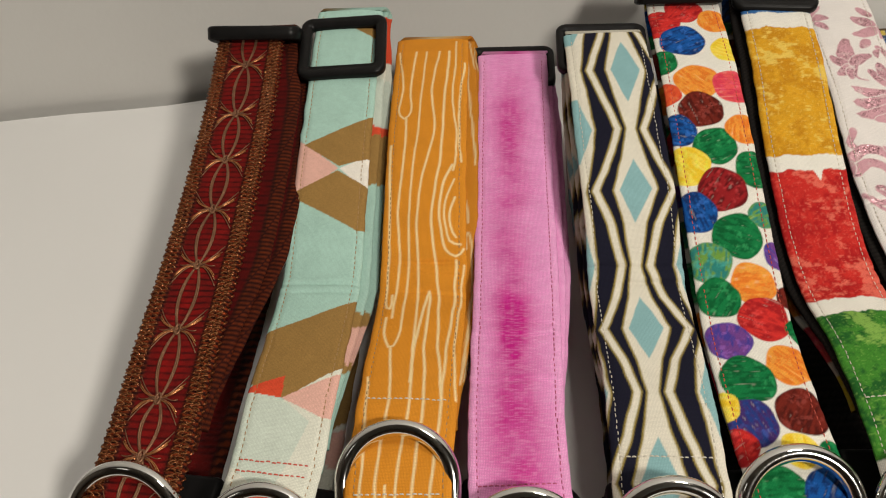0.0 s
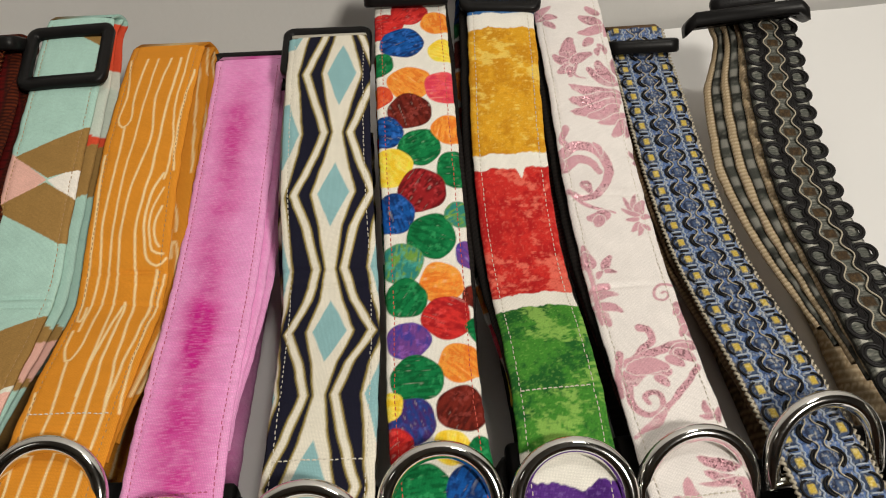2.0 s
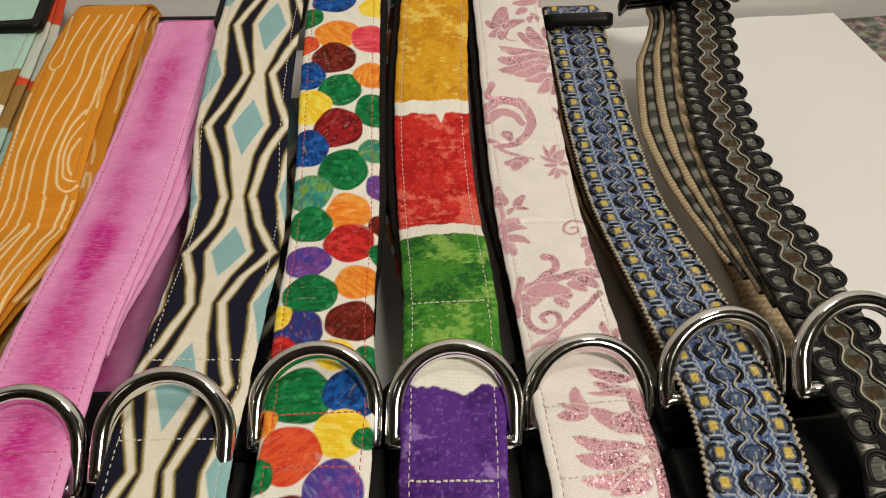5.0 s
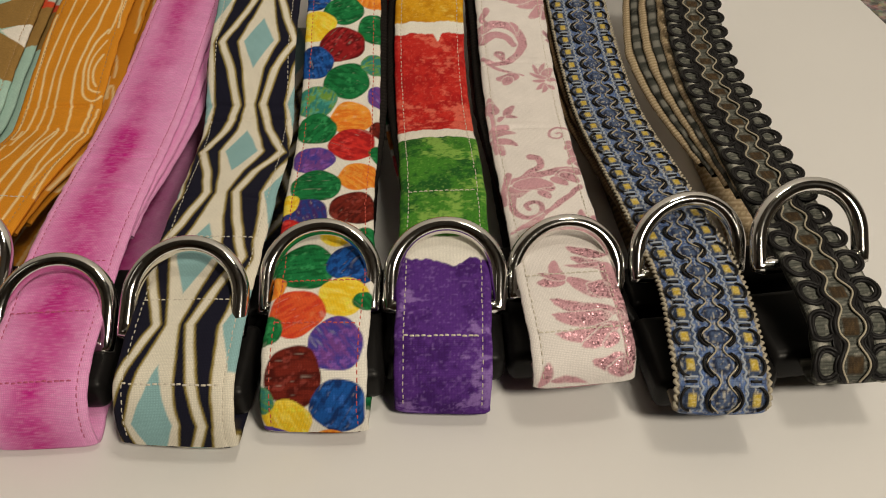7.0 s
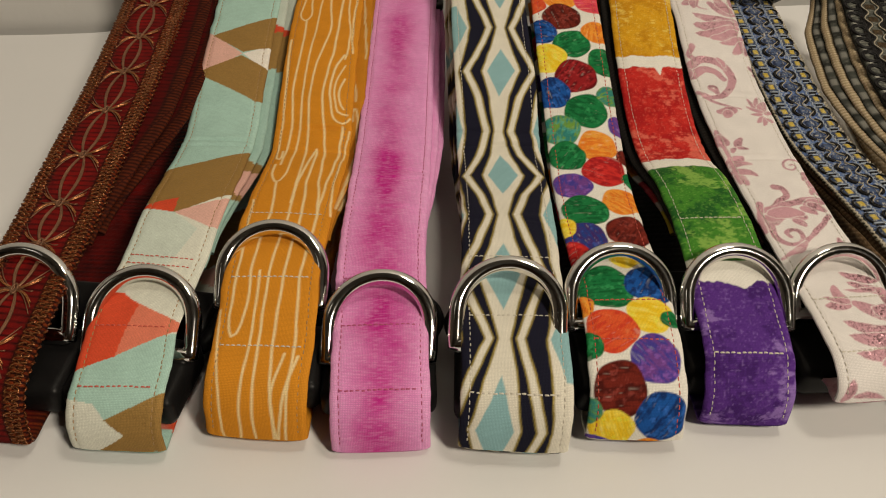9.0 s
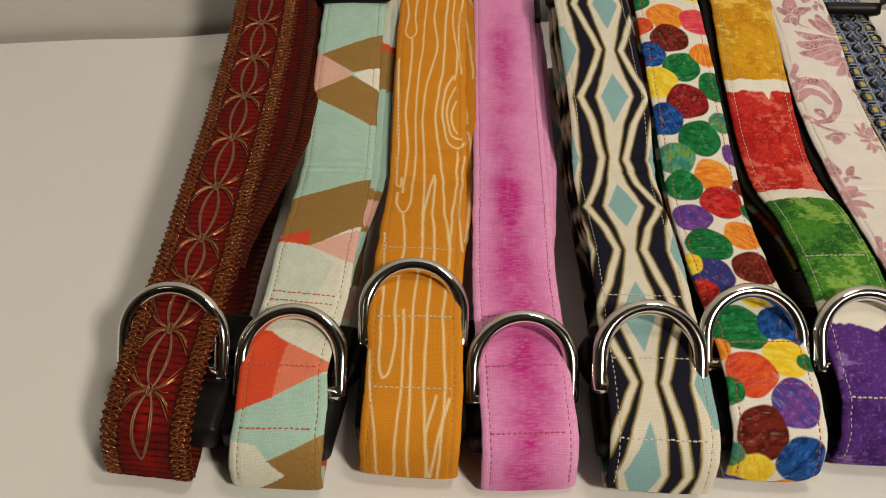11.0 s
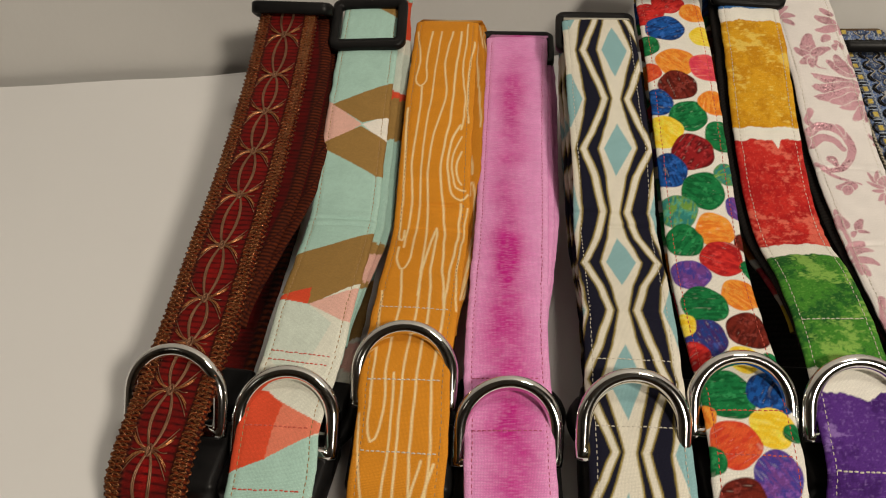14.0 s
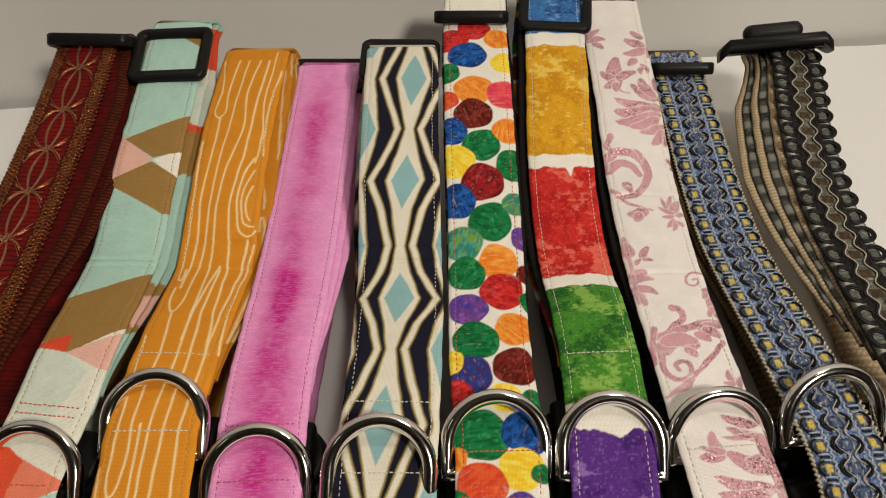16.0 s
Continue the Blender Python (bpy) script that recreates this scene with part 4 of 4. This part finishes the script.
KINDS = {  # label, dye, cloth, relief, thread, seams across (v in mm), layers below: (shift across, drop, dye), bottom layer
    # darker() puts the shade under the top strap into the lower layers' colour
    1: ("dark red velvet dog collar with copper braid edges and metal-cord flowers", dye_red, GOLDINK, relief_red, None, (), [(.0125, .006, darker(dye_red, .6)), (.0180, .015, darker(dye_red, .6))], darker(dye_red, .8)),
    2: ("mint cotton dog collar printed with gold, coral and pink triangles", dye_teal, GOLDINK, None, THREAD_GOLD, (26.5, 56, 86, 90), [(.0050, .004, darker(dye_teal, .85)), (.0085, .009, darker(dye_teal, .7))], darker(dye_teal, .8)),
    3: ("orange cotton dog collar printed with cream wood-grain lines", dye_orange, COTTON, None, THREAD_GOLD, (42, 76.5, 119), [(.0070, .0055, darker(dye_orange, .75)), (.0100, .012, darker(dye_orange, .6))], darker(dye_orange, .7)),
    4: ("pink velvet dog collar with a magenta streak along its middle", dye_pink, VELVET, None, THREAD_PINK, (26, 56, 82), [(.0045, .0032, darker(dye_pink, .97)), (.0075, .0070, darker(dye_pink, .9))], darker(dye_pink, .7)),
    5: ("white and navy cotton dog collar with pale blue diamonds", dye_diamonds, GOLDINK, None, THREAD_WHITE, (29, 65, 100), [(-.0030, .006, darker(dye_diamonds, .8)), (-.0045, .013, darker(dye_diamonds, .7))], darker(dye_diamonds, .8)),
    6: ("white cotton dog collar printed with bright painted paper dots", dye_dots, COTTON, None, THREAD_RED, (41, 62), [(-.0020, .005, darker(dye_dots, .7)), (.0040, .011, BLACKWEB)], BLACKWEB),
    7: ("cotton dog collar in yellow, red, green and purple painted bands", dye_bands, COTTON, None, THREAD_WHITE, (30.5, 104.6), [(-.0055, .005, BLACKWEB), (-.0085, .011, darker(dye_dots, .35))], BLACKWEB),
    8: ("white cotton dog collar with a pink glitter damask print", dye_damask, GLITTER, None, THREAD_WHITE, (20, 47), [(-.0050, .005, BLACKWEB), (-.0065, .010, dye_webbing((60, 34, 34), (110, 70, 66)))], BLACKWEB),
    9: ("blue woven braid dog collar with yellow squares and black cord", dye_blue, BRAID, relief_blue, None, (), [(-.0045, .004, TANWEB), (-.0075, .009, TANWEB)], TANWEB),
    # the .45 braid layers are added dark strips for the shaded gaps between beige
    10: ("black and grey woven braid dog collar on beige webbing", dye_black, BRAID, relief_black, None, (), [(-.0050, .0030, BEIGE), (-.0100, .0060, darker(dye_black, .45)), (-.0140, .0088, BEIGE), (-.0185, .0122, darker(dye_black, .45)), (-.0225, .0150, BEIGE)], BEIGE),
}
RINGS = {  # middle of the bar, tip of the bow
    1: ((-0.1359, 0.0929, 0.0124), (-0.1362, 0.1202, 0.0382)),
    2: ((-0.0856, 0.0857, 0.0086), (-0.0858, 0.1167, 0.0310)),
    3: ((-0.0349, 0.1087, 0.0164), (-0.0357, 0.1407, 0.0374)),
    4: ((0.0121, 0.0871, 0.0084), (0.0125, 0.1167, 0.0318)),
    5: ((0.0646, 0.0873, 0.0181), (0.0654, 0.1174, 0.0403)),
    6: ((0.1135, 0.1046, 0.0137), (0.1137, 0.1341, 0.0353)),
    7: ((0.1627, 0.1041, 0.0155), (0.1631, 0.1333, 0.0372)),
    8: ((0.2103, 0.1156, 0.0134), (0.2110, 0.1378, 0.0352)),
    9: ((0.2602, 0.1249, 0.0156), (0.2616, 0.1483, 0.0388)),
    10: ((0.3067, 0.1227, 0.0237), (0.3078, 0.1491, 0.0457)),
}


def layer_line(n, shift, drop, near):
    """A layer of webbing under collar n: it turns over at the far end and runs back below the upper side."""
    line, side, v = top_line(n, 0.0015)
    far = line[-1]
    keep = line[line[:, 1] > line[0, 1] + near][::-1]
    pts = [far + (0, 0, 0.0002), far + (shift * 0.3, 0.0055, -0.0015), far + (shift * 0.6, 0.0070, -0.002 - drop * 0.5)]
    for k, p in enumerate(keep[4:]):
        f = min(1.0, k / 25)
        low = drop * (0.45 + 0.55 * min(1.0, max(0.0, (p[1] - 0.13) / (0.15 if n < 9 else 0.24))))
        keep_in = min(1.0, max(0.15, (p[1] - line[0, 1] - near) / 0.09)) if n < 9 else min(1.0, max(0.08, (p[1] - 0.14) / 0.15))
        pts.append(p + (shift * (0.6 + 0.4 * f) * keep_in, 0, -low * (0.75 + 0.25 * f)))
    q, at = smooth_line(pts[:3] + pts[3::6] + pts[-1:], 0.0012)
    q[:, 2] = np.maximum(q[:, 2], BOARD + 0.0052)
    s = np.stack([np.interp(q[:, 1], line[:, 1], side[:, j]) for j in range(3)], 1)
    return q, -s, at


def floor_line(n, shift):
    """The lowest layer: it lies on the board and climbs to the fold at the far end."""
    line, side, v = top_line(n, 0.0015)
    y0, far = line[0, 1], line[-1]
    start = 0.008 if n < 8 else 0.034
    ys = np.r_[y0 + start, y0 + start + 0.010, np.linspace(y0 + start + 0.032, far[1] - 0.06, 6), far[1] - 0.03, far[1] - 0.010]
    pts = [(np.interp(y, line[:, 1], line[:, 0]) + shift * min(1.0, max(0.0, (y - y0 - 0.05) / 0.08)), y, z) for y, z in zip(ys, [BOARD + 0.0021] * 8 + [BOARD + 0.006, BOARD + 0.018])]
    q, at = smooth_line(pts, 0.0015)
    q[:, 2] = np.maximum(q[:, 2], BOARD + 0.0020)
    s = np.stack([np.interp(q[:, 1], line[:, 1], side[:, j]) for j in range(3)], 1)
    return q, s, at


def cord(name, n, data, us_vs, radius, lift, mat, parent, sides=6):
    """A cord laid on the strap along (u, v) points, in mm."""
    line, side, v = data
    pts = [on_strap(line, side, v, u / 1000, w / 1000, lift + h / 1000)[0] for u, w, h in us_vs]
    return tube(pts, radius, sides=sides)


def trim_red(thing, data):
    line, side, v = data
    knots = [11, 38, 65, 89, 113, 145, 178.5, 210, 241, 272, 308, 340]
    mids = [-10.8, -11.2, -9.5, -3.3, -5.7, -6.2, -5, -4.5, -4.6, -3.9, -1.5, 0]
    mids = [m * 0.12 for m in mids]
    for (v0, v1), (u0, u1) in zip(zip(knots, knots[1:]), zip(mids, mids[1:])):
        pieces = []
        for e in (-1, 1):
            for wide in (3.9, 3.2):
                pieces.append(cord("", 1, data, [(u0 + (u1 - u0) * s + e * wide * math.sin(math.pi * s) ** 0.8, v0 + (v1 - v0) * s, 0.5 * math.sin(math.pi * s)) for s in np.linspace(0, 1, 17)], 0.00044, 0.0021, WIRE, thing))
        leaves = []
        for e, up in ((1, 1), (-1, -1), (-1, 1), (1, -1)):
            for spread in (0.0, 1.1):
                leaves.append(cord("", 1, data, [(u1 + e * (1.5 + 7.5 * s), v1 + up * (1.0 + (4.5 + spread) * s - 1.5 * math.sin(math.pi * s)), 0.7 * math.sin(math.pi * s) + 0.3) for s in np.linspace(0, 1, 9)], 0.00042 if e == up else 0.0003, 0.0021, COPPER, thing, 5))
        mesh_object("copper_leaf", *joined(leaves), COPPER, thing)
        for e in (-1, 1):
            for up in (-1, 1):
                for spread in (0.0, 1.6):
                    pieces.append(cord("", 1, data, [(u1 + e * (9.5 + spread * 0.4) * s, v1 + up * ((7.5 + spread) * s - 2.2 * math.sin(math.pi * s)) + up * spread * s, 0.9 * math.sin(math.pi * s)) for s in np.linspace(0, 1, 9)], 0.00024, 0.0021, WIRE, thing, 5))
            pieces.append(cord("", 1, data, [(u1 + e * 8 * s, v1 + 0.5 * math.sin(6 * s), 0.4) for s in np.linspace(0, 1, 7)], 0.00024, 0.0021, WIRE, thing, 5))
        pieces.append(cord("", 1, data, [(u1 + 1.1 * math.cos(a), v1 + 2.4 * math.sin(a), 0.6) for a in np.linspace(0, 2 * math.pi, 13)], 0.0005, 0.0021, WIRE, thing))
        mesh_object("cord_flower", *joined(pieces), WIRE, thing)
    half = WIDE[1] * 500
    for e in (-1, 1):
        zig = [(e * (half - 0.4 + 1.2 * math.sin(w * 2 * math.pi / 3.4)), w, -1.2 + 0.5 * math.sin(w * 2 * math.pi / 3.4 + 1)) for w in np.arange(1, v[-1] * 1000 - 1, 0.55)]
        mesh_object("picot_edge", *cord("", 1, data, zig, 0.0005, 0.0012, CORD_BROWN, thing, 5), CORD_BROWN, thing)
        for off in (5.2, 2.2):
            rib = [(e * (half - off + 1.5 * math.sin(w * 2 * math.pi / 2.3)), w, 0.5 + 0.3 * math.sin(w * 4 * math.pi / 2.3)) for w in np.arange(1, v[-1] * 1000 - 1, 0.33)]
            mesh_object("edge_cord", *cord("", 1, data, rib, 0.00036, 0.0019, CORD_BROWN, thing, 4), CORD_BROWN, thing)


def crescent(data, u0, w0, ru, rv, e, sweep, r, lift, sides=6):
    """A cord bent round one cell of a braid."""
    arc = [radians(a) for a in np.linspace(-sweep, sweep, 13)]
    return cord("", 0, data, [(e * (u0 + ru * math.cos(a)), w0 + rv * math.sin(a), 0.5 * math.cos(a * 0.6)) for a in arc], r, lift, None, None, sides)


def trim_blue(thing, data):
    line, side, v = data
    end, p = v[-1] * 1000 - 1, 11.0
    cells = np.arange(5.5, end - 4, p)
    for e in (-1, 1):
        wavy = [(e * (3.3 - 2.0 * math.cos(w / p * 2 * math.pi)), w, 0.7 + 0.25 * e * math.sin(w / p * 2 * math.pi)) for w in np.arange(1, end, 0.6)]
        mesh_object("cream_braid_cord", *cord("", 9, data, wavy, 0.00032, 0.0021, CORD_CREAM, thing), CORD_CREAM, thing)
        pale = [(e * (7.8 + 0.5 * math.sin(w * 1.9)), w, 0.25) for w in np.arange(1, end, 0.6)]
        mesh_object("pale_braid_cord", *cord("", 9, data, pale, 0.0005, 0.0016, CORD_PALE, thing), CORD_PALE, thing)
        mesh_object("dark_braid_cord", *joined([crescent(data, 1.0, w, 5.4, 4.6, e, 62, 0.00055, 0.0021) for w in cells] + [crescent(data, 0.6, w, 4.6, 4.2, e, 62, 0.0004, 0.0023) for w in cells]), CORD_BLACK, thing)
        mesh_object("dark_edge_cord", *joined([crescent(data, 11.3, w, 3.9, 4.0, e, 80, 0.00055, 0.0017) for w in cells]), CORD_BLACK, thing)
        bars = [cord("", 9, data, [(e * (11.3 + x), w + 5.5, 0.5 - 0.03 * x * x) for x in np.linspace(-1.9, 1.9, 5)], 0.00055, 0.0018, CORD_BLACK, thing) for w in cells[:-1]]
        mesh_object("cross_cord", *joined(bars), CORD_BLACK, thing)
        ties = [cord("", 9, data, [(e * (11.3 + x), w + 5.5 + k, 0.4 - 0.03 * x * x) for x in np.linspace(-2.4, 2.4, 5)], 0.00045, 0.0018, CORD_PALE, thing) for w in cells[:-1] for k in (-1.5, 1.5)]
        mesh_object("pale_tie", *joined(ties), CORD_PALE, thing)
        rope = [(e * (16.3 + 0.6 * math.sin(w * 2 * math.pi / 2.6)), w, -0.8 + 0.5 * math.cos(w * 2 * math.pi / 2.6)) for w in np.arange(1, end, 0.5)]
        mesh_object("edge_rope", *cord("", 9, data, rope, 0.0007, 0.0012, CORD_CREAM, thing, 6), CORD_CREAM, thing)


def trim_red_edges(thing, data):
    """Shiny copper thread that runs to and fro over the ribbed edges."""
    end = data[2][-1] * 1000 - 1
    rng = np.random.default_rng(5)
    for e in (-1, 1):
        for u0, reach, p, lift in ((15.4, 1.7, 2.5, 0.5), (12.4, 1.6, 2.9, 0.45)):
            turns = int((end - 2) / p)
            far = rng.uniform(0.75, 1.2, turns)
            pts = [(e * (u0 + reach * far[k] * math.sin(a)), 1 + p * (k + a / (2 * math.pi)) + 0.35 * math.cos(2 * a), lift + 0.2 * math.cos(a)) for k in range(turns) for a in np.linspace(0, 2 * math.pi, 9)[:-1]]
            mesh_object("copper_edge_thread", *cord("", 1, data, pts, 0.00026, 0.0019, COPPER, thing, 5), COPPER, thing)


def trim_black(thing, data):
    line, side, v = data
    end, p = v[-1] * 1000 - 1, 13.5
    wave = lambda w: math.cos((w / p) * 2 * math.pi)
    for e in (-1, 1):
        for u0, amp, r, mat, lift in ((4.6, -1.6, 0.00090, CORD_BLACK, 0.5), (3.5, -1.6, 0.00040, CORD_CREAM, 0.9), (6.0, -1.6, 0.0006, CORD_BLACK, 0.2)):
            mesh_object("braid_cord", *cord("", 10, data, [(e * (u0 + amp * wave(w)), w, lift) for w in np.arange(1, end, 0.7)], r, 0.0021, mat, thing), mat, thing)
        for ru, rv, r, shift in ((3.9, 4.0, 0.00070, 0.0), (5.1, 5.3, 0.00078, 0.2)):
            loop = []
            for w0 in np.arange(0.5, end - 6, p):
                for a in np.linspace(-150, 150, 25):
                    loop.append((e * (10.3 + ru * math.cos(radians(a))), w0 + 6.7 + rv * math.sin(radians(a)), 0.4 + 0.7 * math.cos(radians(a * 0.6)) + shift))
            loop = [q for q in loop if 1 < q[1] < end]
            mesh_object("loop_cord", *cord("", 10, data, loop, r, 0.0017, CORD_BLACK, thing), CORD_BLACK, thing)


SLIDERS = {  # pose of each tri-glide, its width and height, and whether its middle bar shows
    1: (pose(-0.1303, 0.3650, 0.0665, -38, 3, 4), .0500, .022, True), 2: (pose(-0.0822, 0.3605, 0.0607, 13, -2, 2), .0475, .043, False), 4: (pose(0.0103, 0.3735, 0.0369, 6, 0, 1), .0480, .034, True),
    5: (pose(0.0577, 0.3585, 0.0586, 10, 0, 0), .0480, .036, True), 6: (pose(0.1006, 0.3900, 0.0706, -30, -1, -1), .0460, .020, False), 7: (pose(0.1534, 0.4040, 0.0722, 14, 0, -4), .0450, .048, False),
    9: (pose(0.2341, 0.3850, 0.0381, -32, -3, -3), .0400, .024, False), 10: (pose(0.2911, 0.3860, 0.0495, -40, -8, -2), .0680, .022, True),
}
WARP = {  # where the prints lie: v along the strap, v of the print, shift across, all in mm
    2: ((0, 69.5, 118.5, 213.5, 249, 400), (0, 71.5, 114.6, 212.7, 245, 396), (4.6, 4.6, 1.3, 2.4, 4.5, 4.5)),
    3: ((0, 39, 112.5, 139.6, 279, 400), (3, 42, 119, 146.6, 277, 398), (-0.7, -0.7, 0.5, -1, 0, 0)),
    5: ((0, 30.5, 104, 141, 176, 212, 245, 282, 328, 400), (4, 35, 109.5, 138.5, 179.5, 203.5, 244.5, 279.5, 320.5, 391), (-2, -2, -1, -1.5, -2, -2, -1.5, -1, 0, 0)),
    6: ((0, 203, 250, 313.5, 400), (-1.2, 201.5, 250, 318, 409), (-1.5, -1, 0, 0, 0)),
    7: ((0, 30, 62, 104, 148, 223, 237, 420), (0.5, 30.5, 60, 104.6, 161, 230, 246, 429), (-0.5,) * 8),
}


def placed(n, dye):
    """The print of collar n, laid where it lies on the strap."""
    if n not in WARP:
        return dye
    at, of, across = WARP[n]
    return lambda u, v: dye(u - np.interp(v * 1000, at, across) / 1000, np.interp(v * 1000, at, of) / 1000)


CREASES = {2: (178, 184), 3: (176, 187, 193), 4: (128, 152, 160), 5: (184, 192, 120), 6: (170,), 7: (166, 176), 8: (150, 205)}
TRIMS = {1: trim_red, 9: trim_blue, 10: trim_black}


def collar(n):
    label, dye, mat, relief, thread, seams, below, bottom = KINDS[n]
    dye = placed(n, dye)
    if n in WARP:
        seams = [float(np.interp(s, WARP[n][1], WARP[n][0])) for s in seams]
    thing = tagged(new("dog_collar"), label, "dog collar", "dog collars laid side by side")
    data = top_line(n, 0.0005)
    line, side, v = data
    strap("top_strap", line, side, v, WIDE[n], 0.0026, dye, mat, thing, relief=relief, seed=n, seam=thread is not None, creases=CREASES.get(n, ()))
    # the lip turns under and lies on the board
    x, y = line[0, 0], line[0, 1]
    under, at = smooth_line([line[2], line[0] + (0, 0.0010, -0.0014), (x, y + 0.0045, line[0, 2] - 0.0021), (x, y + 0.012, max(BOARD + 0.0035, line[0, 2] - 0.0030)), (x, y + 0.040, BOARD + 0.0048)], 0.001)
    # the turned-under cloth is darkened for the shade below the lip
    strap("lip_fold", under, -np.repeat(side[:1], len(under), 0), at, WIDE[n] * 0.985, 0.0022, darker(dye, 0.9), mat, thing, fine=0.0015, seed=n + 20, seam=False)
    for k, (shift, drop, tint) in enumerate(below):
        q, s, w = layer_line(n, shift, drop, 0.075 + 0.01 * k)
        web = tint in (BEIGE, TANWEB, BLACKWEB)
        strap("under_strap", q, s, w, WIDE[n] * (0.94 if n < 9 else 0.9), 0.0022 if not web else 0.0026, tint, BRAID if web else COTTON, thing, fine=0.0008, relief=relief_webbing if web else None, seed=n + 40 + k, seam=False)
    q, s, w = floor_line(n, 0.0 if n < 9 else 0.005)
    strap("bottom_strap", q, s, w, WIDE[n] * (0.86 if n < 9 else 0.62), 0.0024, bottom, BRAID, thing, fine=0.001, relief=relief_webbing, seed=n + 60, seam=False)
    foot, tip = RINGS[n]
    k = int(np.argmin(abs(line[:, 1] - foot[1])))
    d_ring(thing, foot, tip, skew=side[k][:2])
    k = int(np.argmin(abs(line[:, 1] - (y + 0.06))))
    buckle(thing, line[k, 0], y + 0.046, BOARD + 0.0135, -math.degrees(math.atan2(-side[k, 1], side[k, 0])))
    if n in SLIDERS:
        m, wide, tall, middle = SLIDERS[n]
        slider(thing, m, wide, tall, bar=0.0068 if n in (2, 7) else 0.0055, thick=0.0076 if n in (1, 6, 9, 10) else 0.005, middle=middle, arch=0.016 if n == 10 else 0.0)
        if n == 10:
            # the webbing doubles over the bar and stands up as a hump
            hump = block((0.036, 0.012, 0.011), m @ pose(0, 0.002, 0.0130), 0.0052, 5)
            for p in hump.verts:
                p.co.z += 0.0006 * noise.noise(p.co * 300)
            part("webbing_fold", hump, CORD_BLACK, thing, "black woven fold over the slider")
    if thread:
        half, lift = WIDE[n] / 2 - 0.0035, 0.00135
        runs = [(e * half, 0.004, e * half, v[-1] - 0.003) for e in (-1, 1)]
        stitches("edge_stitching", line, side, v, runs, lift, thread, thing)
        if seams:
            cross = THREAD_RED if n == 2 else THREAD_WHITE if n == 3 else thread
            stitches("cross_stitching", line, side, v, [(-half, s / 1000, half, s / 1000 + 0.0004) for s in seams], lift + 0.00035, cross, thing, gap=0.0005, wide=0.0003)
    if n in TRIMS:
        TRIMS[n](thing, data)
    if n == 1:
        trim_red_edges(thing, data)
    return thing


for n in KINDS:
    collar(n)
